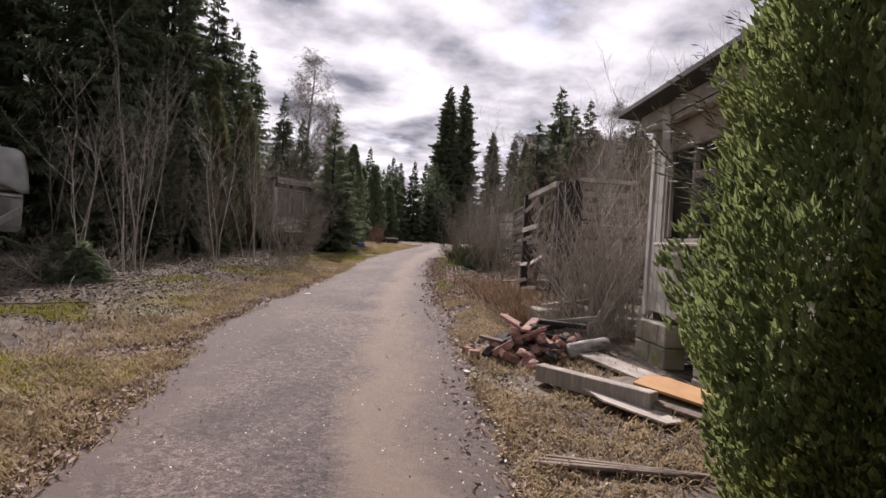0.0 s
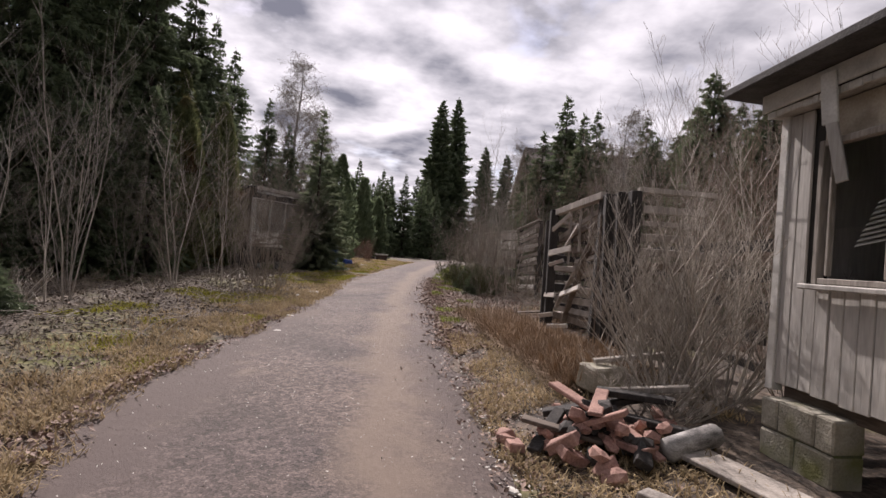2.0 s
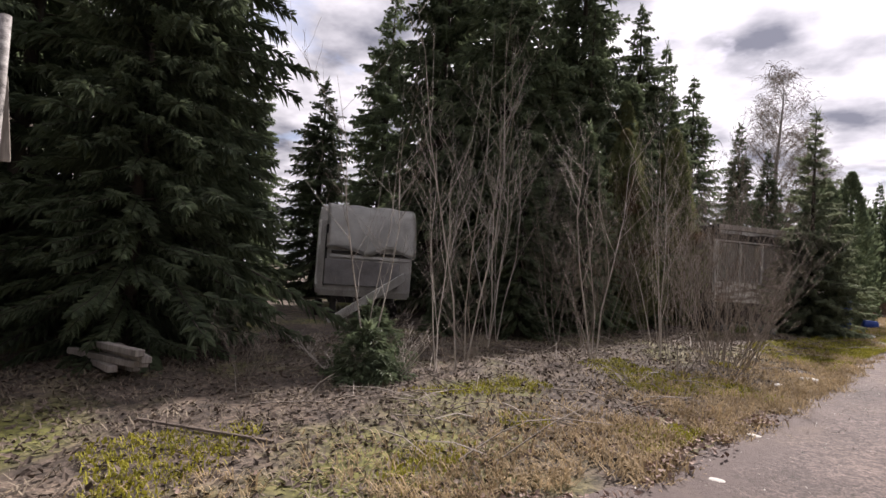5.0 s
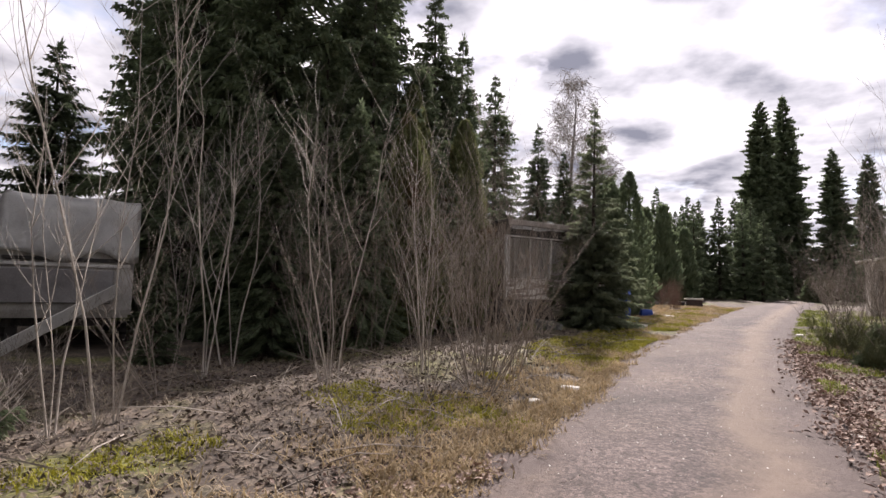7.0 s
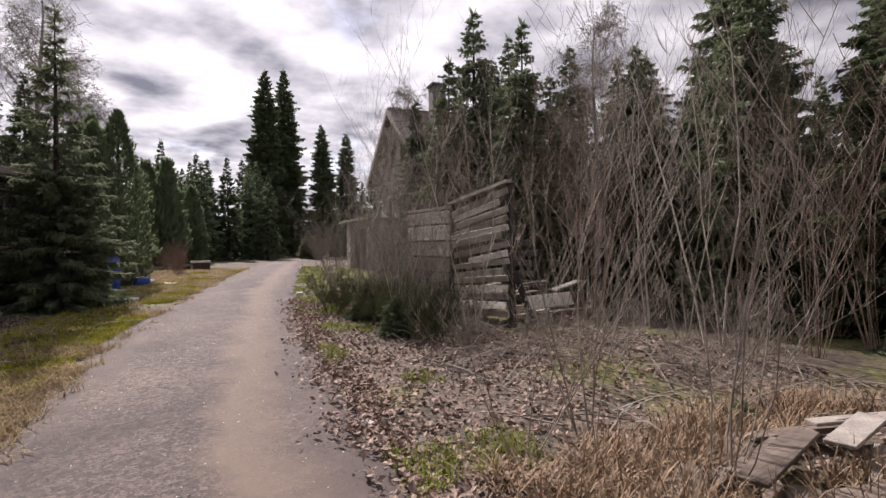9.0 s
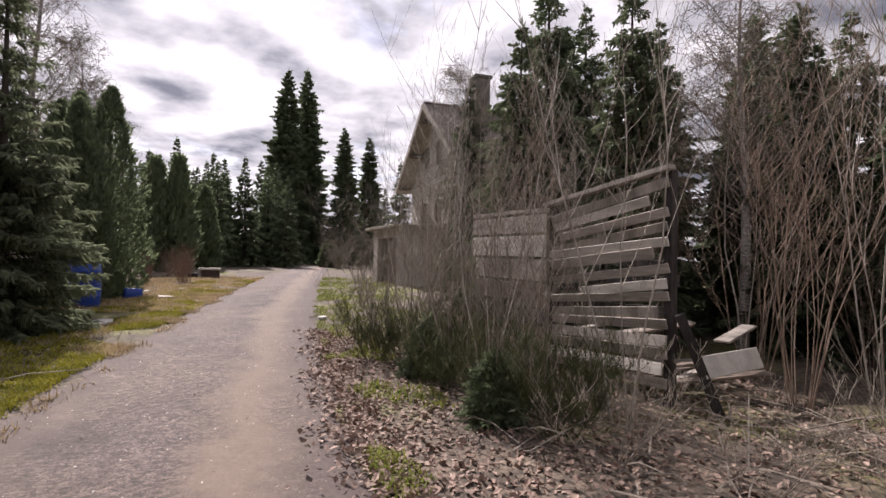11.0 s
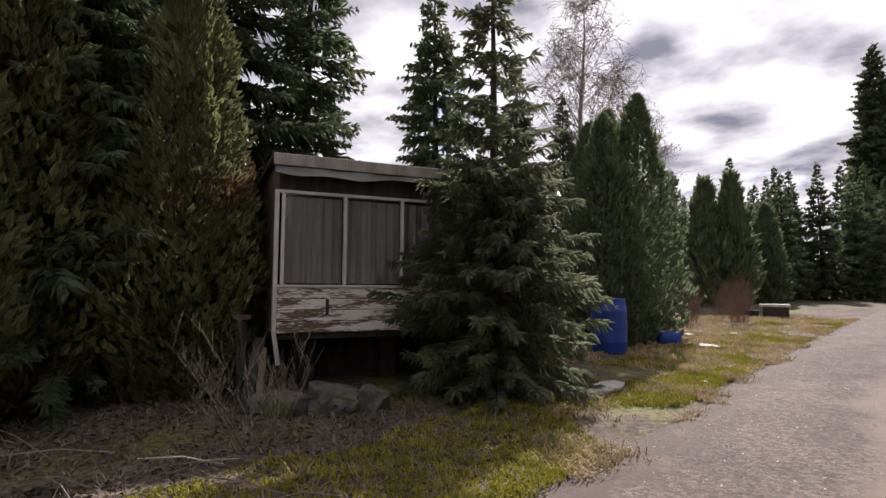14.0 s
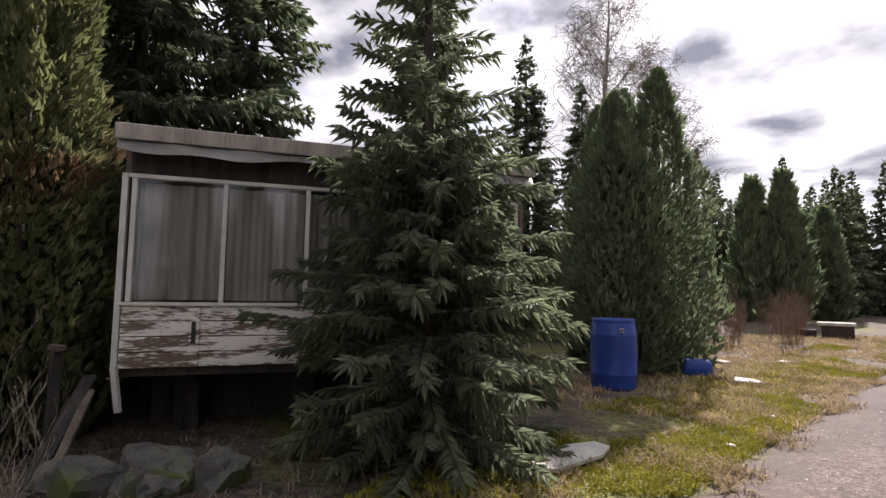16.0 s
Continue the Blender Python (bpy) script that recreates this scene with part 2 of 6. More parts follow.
def sandy_track(m):
    """Sand swept into one wheel track and along the edges, after the road's own across value."""
    nt = m.node_tree
    N, L = nt.nodes.new, nt.links.new
    bs = nt.nodes["Principled BSDF"]
    at = N("ShaderNodeAttribute")
    at.attribute_name = "across"
    ns = N("ShaderNodeTexNoise")
    ns.inputs["Scale"].default_value, ns.inputs["Detail"].default_value = 0.9, 8
    co = next(n for n in nt.nodes if n.type == "MAPPING")
    L(co.outputs[0], ns.inputs["Vector"])
    ad = N("ShaderNodeMath")
    ad.operation = "MULTIPLY_ADD"
    ad.inputs[1].default_value, ad.inputs[2].default_value = 0.5, -0.25
    L(ns.outputs["Fac"], ad.inputs[0])
    sm = N("ShaderNodeMath")
    L(ad.outputs[0], sm.inputs[0])
    L(at.outputs["Fac"], sm.inputs[1])
    rp = N("ShaderNodeValToRGB")
    el = rp.color_ramp.elements
    el[0].position, el[0].color = 0.0, (0.55, 0.55, 0.55, 1)
    el[1].position, el[1].color = 1.0, (0.15, 0.15, 0.15, 1)
    for p, c in ((0.12, 0.1), (0.50, 0.0), (0.62, 0.85), (0.72, 0.75), (0.86, 0.1)):
        e = el.new(p)
        e.color = (c, c, c, 1)
    L(sm.outputs[0], rp.inputs["Fac"])
    mx = N("ShaderNodeMix")
    mx.data_type = "RGBA"
    mx.inputs["B"].default_value = (0.180, 0.134, 0.102, 1)
    L(rp.outputs["Color"], mx.inputs["Factor"])
    L(bs.inputs["Base Color"].links[0].from_socket, mx.inputs["A"])
    # crumbling edges, brown with earth and leaves
    edge = N("ShaderNodeValToRGB")
    ee = edge.color_ramp.elements
    ee[0].position, ee[0].color = 0.03, (0.9, 0.9, 0.9, 1)
    ee[1].position, ee[1].color = 0.93, (0.9, 0.9, 0.9, 1)
    for p in (0.16, 0.72):
        e = ee.new(p)
        e.color = (0, 0, 0, 1)
    n2 = N("ShaderNodeTexNoise")
    n2.inputs["Scale"].default_value, n2.inputs["Detail"].default_value = 3.5, 8
    L(co.outputs[0], n2.inputs["Vector"])
    a2 = N("ShaderNodeMath")
    a2.operation = "MULTIPLY_ADD"
    a2.inputs[1].default_value, a2.inputs[2].default_value = 0.44, -0.22
    s2 = N("ShaderNodeMath")
    L(n2.outputs["Fac"], a2.inputs[0])
    L(a2.outputs[0], s2.inputs[0])
    L(at.outputs["Fac"], s2.inputs[1])
    L(s2.outputs[0], edge.inputs["Fac"])
    m2 = N("ShaderNodeMix")
    m2.data_type = "RGBA"
    m2.inputs["B"].default_value = (0.085, 0.062, 0.055, 1)
    L(edge.outputs["Color"], m2.inputs["Factor"])
    L(mx.outputs["Result"], m2.inputs["A"])
    L(m2.outputs["Result"], bs.inputs["Base Color"])


sandy_track(M_ROAD)


def glass(name):
    m = bpy.data.materials.new(name)
    m.use_nodes = True
    nt = m.node_tree
    nt.nodes.remove(nt.nodes["Principled BSDF"])
    tr, gl, fr, ms = (nt.nodes.new(k) for k in ("ShaderNodeBsdfTransparent", "ShaderNodeBsdfGlossy", "ShaderNodeValue", "ShaderNodeMixShader"))
    tr.inputs["Color"].default_value = (0.96, 0.965, 0.965, 1)
    gl.inputs["Roughness"].default_value, fr.outputs[0].default_value = 0.05, 0.06
    nt.links.new(fr.outputs[0], ms.inputs[0])
    nt.links.new(tr.outputs[0], ms.inputs[1])
    nt.links.new(gl.outputs[0], ms.inputs[2])
    nt.links.new(ms.outputs[0], nt.nodes["Material Output"].inputs["Surface"])
    return m


M_GLASS = glass("dusty glass")


# ---- building helpers ----
def ground(x, y):
    """Height of the ground: the road climbs gently, and the verge is a little uneven."""
    z = 0.0417 * y - 0.0175 * max(y - 8, 0) - 0.0142 * max(y - 40, 0)
    side = x - road_mid(y)
    d = abs(side)
    if d > 1.4:
        k = min((d - 1.4) / 1.8, 1.0)
        k = k * k * (3 - 2 * k)
        if side > 0:
            z += k * 0.22 * max(0.0, min(1.0, (11 - y) / 5))
        z += k * 0.10 * noise.noise(Vector((x * 0.45, y * 0.45, 0))) + k * 0.03 * noise.noise(Vector((x * 2, y * 2, 5)))
    return z


# y and x of the road's middle, and half its width
ROAD = [(-60, -3.6), (0, -0.2), (8, 0.28), (15, 1.05), (21, 1.95), (30, 3.95), (36, 5.4), (60, 11.4), (120, 30)]
ROAD_HALF = 1.27
# y and the reach of the asphalt on its left side, wide at the caravan's drive
LEFT_REACH = [(-60, 1.45), (0, 1.5), (2, 1.6), (4, 1.95), (6, 1.72), (8, 1.5), (12, 1.34), (16, 1.5), (20, 1.42), (120, 1.4)]


def along(pts, y):
    for (y0, x0), (y1, x1) in zip(pts, pts[1:]):
        if y <= y1:
            break
    return x0 + (x1 - x0) * (y - y0) / (y1 - y0)


def road_mid(y):
    return sum(along(ROAD, y + k) for k in (-3, -1.5, 0, 1.5, 3)) / 5


def left_edge(y):
    return road_mid(y) - along(LEFT_REACH, y)


def finish(bm, name, material, parent=None, smooth=False):
    me = bpy.data.meshes.new(name)
    bm.normal_update()
    bm.to_mesh(me)
    bm.free()
    for m in material if isinstance(material, (list, tuple)) else [material]:
        me.materials.append(m)
    if smooth:
        me.polygons.foreach_set("use_smooth", [True] * len(me.polygons))
    ob = new(name, me)
    if parent:
        ob.parent = parent
    return ob


def part(name, bm, material, parent, label="", smooth=False):
    ob = finish(bm, name, material, parent, smooth)
    return tagged(ob, label)


def thing(name, m, label, category, group="", kind=""):
    ob = new(name)
    ob.matrix_world = m
    ob.empty_display_size = 0.2
    return tagged(ob, label, category, group, kind)


def add_box(bm, x0, y0, z0, x1, y1, z1, bevel=0.0, jitter=0.0, m=None, rng=None):
    """A box with chamfered edges, its corners worn by jitter."""
    made = bmesh.ops.create_cube(bm, size=1.0)["verts"]
    for v in made:
        v.co = Vector((x0 + (v.co.x + 0.5) * (x1 - x0), y0 + (v.co.y + 0.5) * (y1 - y0), z0 + (v.co.z + 0.5) * (z1 - z0)))
        if jitter:
            v.co += Vector([(rng or random).uniform(-jitter, jitter) for _ in range(3)])
    if bevel:
        edges = list({e for v in made for e in v.link_edges})
        made = list({v for f in bmesh.ops.bevel(bm, geom=edges, offset=bevel, segments=1, affect="EDGES", profile=0.7)["faces"] for v in f.verts} | {v for v in made if v.is_valid})
    if m is not None:
        for v in made:
            v.co = m @ v.co
    return made


def box(x0, y0, z0, x1, y1, z1, bevel=0.0, jitter=0.0, m=None):
    bm = bmesh.new()
    add_box(bm, x0, y0, z0, x1, y1, z1, bevel, jitter, m)
    return bm


def tube_data(verts, faces, points, radii, sides=5):
    """Appends a tapered tube along points to plain lists."""
    base = len(verts)
    n = len(points)
    for i, p in enumerate(points):
        d = (points[min(i + 1, n - 1)] - points[max(i - 1, 0)]).normalized()
        a = d.orthogonal().normalized()
        b = d.cross(a)
        for k in range(sides):
            w = 2 * math.pi * k / sides
            verts.append(p + (a * math.cos(w) + b * math.sin(w)) * radii[i])
    for i in range(n - 1):
        for k in range(sides):
            k2 = (k + 1) % sides
            faces.append((base + i * sides + k, base + i * sides + k2, base + (i + 1) * sides + k2, base + (i + 1) * sides + k))


def raw(name, verts, faces, material, smooth=False, parent=None, mats=None):
    me = bpy.data.meshes.new(name)
    me.from_pydata([tuple(v) for v in verts], [], faces)
    for m in material if isinstance(material, (list, tuple)) else [material]:
        me.materials.append(m)
    if mats:
        me.polygons.foreach_set("material_index", mats)
    if smooth:
        me.polygons.foreach_set("use_smooth", [True] * len(me.polygons))
    ob = new(name, me)
    if parent:
        ob.parent = parent
    return ob


# ---- ground and road ----
def build_ground():
    verts, faces = [], []
    xs = [-400, -200, -100, -60, -40] + [-30 + i * 0.5 for i in range(121)] + [40, 60, 100, 200, 400]
    ys = [-400, -200, -100, -50, -30] + [-14 + i * 0.5 for i in range(129)] + [60, 75, 100, 150, 250, 400]
    for y in ys:
        for x in xs:
            z = ground(x, y) if -35 < x < 35 and y < 55 else ground(max(min(x, 30), -30), max(min(y, 60), -20))
            if left_edge(y) - 0.2 < x < road_mid(y) + ROAD_HALF + 0.2:
                z -= 0.03
            verts.append((x, y, z))
    w = len(xs)
    for j in range(len(ys) - 1):
        for i in range(w - 1):
            faces.append((j * w + i, j * w + i + 1, (j + 1) * w + i + 1, (j + 1) * w + i))
    tagged(raw("ground", verts, faces, M_SOIL, True), "leaf-littered soil with patches of moss", "ground", kind="structure")
    verts, faces = [], []
    cross = 15
    n = 0
    y = -13.0
    while y < 58:
        a = road_mid(y + 0.2) - road_mid(y - 0.2)
        nx = Vector((0.4, -a, 0)).normalized()
        for k in range(cross):
            u = k / (cross - 1) * 2 - 1
            half = (ROAD_HALF if u > 0 else along(LEFT_REACH, y)) + (0.34 * noise.noise(Vector((y * 1.1, u * 3, 2))) + 0.22 * noise.noise(Vector((y * 3.1, u * 3, 7))) if abs(u) > 0.99 else 0)
            x = road_mid(y) + nx.x * u * half
            yy = y + nx.y * u * half
            crown = 0.035 * (1 - u * u) - (0.012 if 0.35 < abs(u) < 0.65 else 0)
            verts.append((x, yy, ground(road_mid(yy), yy) + 0.006 + crown - (0.03 if abs(u) > 0.99 else 0)))
        n += 1
        y += 0.25
    for j in range(n - 1):
        for i in range(cross - 1):
            faces.append((j * cross + i, j * cross + i + 1, (j + 1) * cross + i + 1, (j + 1) * cross + i))
    road = raw("road", verts, faces, M_ROAD, True)
    road.data.attributes.new("across", "FLOAT", "POINT").data.foreach_set("value", [0.5 + (v[0] - road_mid(v[1])) / (2 * ROAD_HALF) for v in verts])
    tagged(road, "narrow worn asphalt lane dusted with sand", "road", kind="structure")


build_ground()


# ---- trees ----
def spruce_meshes(height, radius, seed, dense=1.0, skirt=0.0, droop=0.25, needle=0.085, fine=9.0, taper=0.72, cap=0.55, airy=1.0):
    """Trunk and crown of a spruce, base at the origin: whorls of drooping boughs set with needle sprays."""
    rng = random.Random(seed)
    tv, tf, cv, cf = [], [], [], []
    lean = Vector((rng.uniform(-0.02, 0.02), rng.uniform(-0.02, 0.02), 1))
    n = 9
    tube_data(tv, tf, [lean * (height * i / n) for i in range(n + 1)], [max(0.012, 0.016 * height * (1 - i / n) ** 0.9) for i in range(n + 1)], 7)
    step = 0.034 * height ** 0.75 / dense
    z = height * (0.02 + skirt)
    while z < height * 0.985:
        f = z / height
        reach = radius * ((1 - f) ** taper) * (1.0 if f > 0.12 else 0.75 + f * 2) * rng.uniform(0.72, 1.1)
        thin = f > airy
        count = max(3, int(round((6.5 if f < 0.8 and not thin else 4.5) * (min(dense, 1.0) if thin else dense))))
        off = rng.uniform(0, 6.28)
        for k in range(count):
            az = off + 6.283 * k / count + rng.uniform(-0.3, 0.3)
            ln = max(0.12, reach * rng.uniform(0.62, 1.14))
            rise = (0.62 - 0.75 * (1 - f)) * 0.55 + rng.uniform(-0.22, 0.2)
            out = Vector((math.cos(az), math.sin(az), 0))
            start = lean * min(height * 0.985, max(0.05, z + rng.uniform(-1.6, 1.6) * step))
            m = 4
            pts = []
            for i in range(m + 1):
                u = i / m
                pts.append(start + out * (ln * u) + Vector((0, 0, ln * (rise * u - droop * u * u * 1.6 + 0.30 * droop * u ** 4 * 2))))
            tube_data(tv, tf, pts, [max(0.004, 0.012 * ln * (1 - 0.85 * i / m)) for i in range(m + 1)], 3)
            side = Vector((-out.y, out.x, 0))
            twigs = max(3, int(ln * fine * dense ** 0.5))
            for i in range(twigs):
                u = 0.14 + 0.86 * (i + rng.random()) / twigs
                q = u * m
                j = min(int(q), m - 1)
                p = pts[j].lerp(pts[j + 1], q - j)
                along_b = (pts[j + 1] - pts[j]).normalized()
                for sgn in (-1, 1, 0) if i % 2 else (-1, 1):
                    tl = min(cap, 0.42 * ln * (1.05 - u) + 0.10) * rng.uniform(0.6, 1.2)
                    d = (along_b * 0.75 + side * (sgn * rng.uniform(0.4, 1.05) if sgn else rng.uniform(-0.5, 0.5)) + Vector((0, 0, rng.uniform(-0.55, 0.45) if sgn else rng.uniform(-1.3, -0.5)))).normalized()
                    w = needle * rng.uniform(0.7, 1.2)
                    nrm = d.cross(Vector((0, 0, 1)) + out * rng.uniform(-0.6, 0.6)).normalized()
                    up = d.cross(nrm)
                    tip = p + d * tl + Vector((0, 0, -0.15 * tl))
                    mid = p + d * tl * 0.45
                    for ax in (nrm, (nrm * 0.45 + up).normalized()):
                        b = len(cv)
                        cv += [p, mid + ax * w * 0.5, tip, mid - ax * w * 0.5]
                        cf.append((b, b + 1, b + 2, b + 3))
        z += step * rng.uniform(0.8, 1.2) * (1.15 - 0.55 * f) * (2.0 if thin else 1.0)
    b = len(cv)
    for k in range(14):
        az = rng.uniform(0, 6.28)
        p = lean * height * rng.uniform(0.93, 1.0)
        d = Vector((math.cos(az) * 0.5, math.sin(az) * 0.5, 1)).normalized()
        a = d.orthogonal().normalized() * 0.03
        b = len(cv)
        cv += [p, p + d * 0.12 + a, p + d * 0.3, p + d * 0.12 - a]
        cf.append((b, b + 1, b + 2, b + 3))
    return (tv, tf), (cv, cf)


def make_tree(name, meshes, bark, leaf, label, category="tree", group=""):
    root = thing(name, Matrix(), label, category, group)
    raw("trunk", *meshes[0], bark, True, root)
    raw("crown", *meshes[1], leaf, False, root)
    return root


def plant(tree, spots):
    """Sets the tree at the first spot and copies at the others: x, y, turn, scale, height factor."""
    for i, (x, y, turn, sc, hf) in enumerate(spots):
        m = Matrix.Translation((x, y, ground(x, y) - 0.05)) @ pose(0, 0, 0, 0, 0, turn)
        ob = tree if i == 0 else copy_thing(tree, m)
        ob.matrix_world = m @ Matrix.Diagonal((sc, sc, sc * hf, 1))


s_tall = make_tree("spruce_tree", spruce_meshes(12, 2.9, 1, 1.0, 0.03, needle=0.075, fine=13, cap=0.42), M_BARK, M_NEEDLE, "tall dark green spruce in a dense stand", "tree", "spruces of the stand")
s_mid = make_tree("spruce_tree", spruce_meshes(9, 2.4, 2, 1.05, 0.01, 0.2, needle=0.045, fine=26, cap=0.24), M_BARK, M_NEEDLE, "broad dark green spruce with boughs to the ground", "tree", "spruces of the stand")
s_thin = make_tree("spruce_tree", spruce_meshes(10, 2.0, 3, 1.0, 0.02, needle=0.075, fine=13, cap=0.36), M_BARK, M_NEEDLE, "slim dark green spruce standing among bare saplings", "tree", "spruces of the stand")
s_far = make_tree("spruce_tree", spruce_meshes(10, 2.2, 4, 0.72, 0.0, 0.16, needle=0.22, fine=6), M_BARK, M_NEEDLE, "distant dark green spruce at the edge of the wood", "tree", "spruces of the far wood")

plant(s_mid, [(-8.5, 6.4, 0, 1.2, 1.05), (-8.5, 7.0, 200, 0.6, 1.25), (-7.7, 5.9, 110, 0.72, 1.15), (10.6, 14.2, 30, 0.95, 0.88), (11.6, 17.4, 120, 0.8, 0.86), (10.0, 11.2, 200, 0.85, 0.8), (-10.8, 5.2, 80, 1.15, 1.2), (-9.0, 1.6, 150, 1.1, 1.2), (-14.8, 9.6, 200, 1.0, 1.25), (-8.6, -3.0, 260, 1.1, 1.1), (-13.5, 5.0, 20, 1.2, 1.2), (-12, -1, 70, 1.2, 1.2), (-7.2, 15.8, 300, 0.9, 0.9), (-5.9, 18.4, 40, 0.85, 0.95), (-7.3, 13.7, 10, 0.55, 1.0), (-6.1, 13.1, 70, 0.5, 0.95), (-5.3, 14.7, 150, 0.55, 1.0), (-8.3, 14.5, 290, 0.6, 1.0), (-14.7, 11.5, 330, 0.66, 1.3), (-6.9, 11.4, 30, 0.22, 0.9)])
plant(s_tall, [(-8.4, 15.6, 0, 1.1, 1.15), (-7.1, 18.0, 60, 1.05, 1.1), (-6.6, 21.2, 130, 0.9, 1.0), (-10.9, 15.6, 200, 1.1, 1.1), (-12.5, 18.0, 250, 1.1, 1.0), (-9.9, 20.8, 310, 1.0, 1.0),
               (-16.6, 15.6, 15, 0.9, 0.78), (-12.0, 24.0, 110, 1.0, 1.0), (-17.5, 19.5, 220, 1.1, 1.05), (-16.5, 9.5, 290, 1.1, 1.0), (-17, 3, 40, 1.1, 1.0), (-15, -5, 95, 1.1, 1), (-20, 13, 10, 1.1, 1), (-22, 7, 60, 1.1, 1)])
plant(s_thin, [(-7.9, 15.0, 0, 1.0, 1.05), (-6.4, 16.9, 80, 0.9, 1.0), (-6.4, 22.8, 220, 1.0, 1.0), (9.8, 16.2, 45, 0.7, 0.78), (10.8, 17.8, 95, 0.75, 0.8), (12.0, 15.0, 140, 0.8, 0.85), (9.4, 18.8, 190, 0.75, 0.77),
               (12.8, 19.0, 230, 0.9, 0.8), (11.5, 12.2, 280, 0.8, 0.8), (12.0, 9.6, 320, 0.8, 0.88), (10.4, 22.0, 30, 0.8, 1.0), (-6.7, 28.5, 60, 1.1, 0.96), (-5.4, 31.5, 100, 0.85, 1.05), (13.5, 12.5, 10, 0.85, 0.88), (14.5, 16.5, 70, 0.9, 0.9), (9.4, 13.4, 200, 0.72, 0.85), (-4.4, 33.5, 10, 0.8, 1), (11.0, 7.0, 20, 1, 1.1), (7.3, 20.5, 140, 0.78, 0.82), (7.6, 23.2, 70, 0.62, 0.95), (13.8, 8.0, 100, 0.95, 0.85), (15.0, 10.8, 190, 0.95, 0.85), (15.4, 14.0, 270, 0.95, 0.85), (14.0, 17.6, 330, 0.85, 0.82), (12.6, 21.6, 20, 0.95, 0.83), (16.0, 19.5, 220, 0.85, 0.85), (10.6, 10.6, 150, 0.75, 0.85), (10.2, 8.2, 250, 0.75, 0.85), (8.6, 21.2, 60, 1.0, 0.82), (9.8, 22.0, 10, 0.9, 0.8), (8.0, 18.0, 80, 0.7, 0.95)])

s_twin = make_tree("spruce_tree", spruce_meshes(22, 4.0, 6, 1.25, 0.0, 0.14, 0.26, 6, 0.62, 0.9), M_BARK, M_NEEDLE, "very tall dark spruce beyond the bend of the lane", "tree", "tall spruces at the bend")
plant(s_twin, [(10.6, 75, 0, 1.0, 1.04), (13.9, 78, 90, 1.0, 1.1), (17.6, 74, 150, 0.75, 1.0), (21.4, 77, 210, 0.74, 1.0)])
plant(s_far, [(24.0, 78, 0, 1.0, 1.0)])
rng = random.Random(11)
spots = []
for i in range(70):
    u = i / 69
    spots.append((-26 + 34 * u + rng.uniform(-1.5, 1.5), 44 + 14 * u + rng.uniform(-3, 6), rng.uniform(0, 360), rng.uniform(0.55, 1.0), rng.uniform(0.85, 1.1)))
for i in range(24):
    spots.append((16 + rng.uniform(0, 16), 20 + i * 1.6 + rng.uniform(-2, 2), rng.uniform(0, 360), rng.uniform(0.7, 1.0), rng.uniform(0.9, 1.1)))
for x, y, turn, sc, hf in spots:
    m = Matrix.Translation((x, y, ground(x, y) - 0.05)) @ pose(0, 0, 0, 0, 0, turn)
    copy_thing(s_far, m).matrix_world = m @ Matrix.Diagonal((sc, sc, sc * hf, 1))

# the young spruce before the shed, sunlight put into its paler needle colour
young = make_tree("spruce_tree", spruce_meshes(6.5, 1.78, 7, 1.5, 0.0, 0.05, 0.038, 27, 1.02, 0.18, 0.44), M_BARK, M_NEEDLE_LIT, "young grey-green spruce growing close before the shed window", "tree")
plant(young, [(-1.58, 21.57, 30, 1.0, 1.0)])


def thuja_meshes(height, radius, seed, tops=1, blades=5200, size=0.15):
    """A dense upright evergreen: short boughs of scale leaves standing up all round, with several pointed tops."""
    rng = random.Random(seed)
    tv, tf, cv, cf = [], [], [], []
    heads = []
    for k in range(tops):
        a = 6.283 * k / tops + rng.uniform(-0.4, 0.4)
        off = 0.0 if tops == 1 else radius * 0.42
        heads.append((Vector((math.cos(a) * off, math.sin(a) * off, 0)), height * rng.uniform(0.78, 1.0) if k else height, radius * (1.0 if tops == 1 else 0.72)))
    for o, h, r in heads:
        tube_data(tv, tf, [Vector((0, 0, 0)) + o * min(1, u * 3) + Vector((0, 0, h * 0.9 * u)) for u in (0, 0.15, 0.35, 0.6, 1)], [0.07, 0.06, 0.05, 0.03, 0.01], 6)
    per = blades // tops
    for o, h, r in heads:
        for i in range(per):
            u = rng.random() ** 1.15
            prof = (min(1.0, 0.62 + u * 1.9) if u < 0.2 else 1.0) * (1 - max(0.0, u - 0.2) / 0.8) ** 0.62
            az = rng.uniform(0, 6.283)
            bulge = 1 + 0.48 * noise.noise(Vector((math.cos(az) * 2.2, math.sin(az) * 2.2, u * h * 1.3 + seed))) + 0.34 * noise.noise(Vector((math.cos(az) * 5, math.sin(az) * 5, u * h * 2.4 + seed)))
            rr = r * prof * bulge * (1 - 0.45 * rng.random() ** 2.2)
            out = Vector((math.cos(az), math.sin(az), 0))
            p = o + out * rr + Vector((0, 0, h * (0.015 + 0.97 * u)))
            d = (out * rng.uniform(0.2, 0.95) + Vector((rng.uniform(-0.35, 0.35), rng.uniform(-0.35, 0.35), rng.uniform(0.45, 1.1)))).normalized()
            ln = size * rng.uniform(0.6, 1.5)
            a = d.cross(out + Vector((rng.uniform(-1, 1), rng.uniform(-1, 1), 0))).normalized() * ln * 0.32
            for q in (a, d.cross(a)):
                b = len(cv)
                cv += [p - d * ln * 0.4, p + q, p + d * ln, p - q]
                cf.append((b, b + 1, b + 2, b + 3))
    return (tv, tf), (cv, cf)


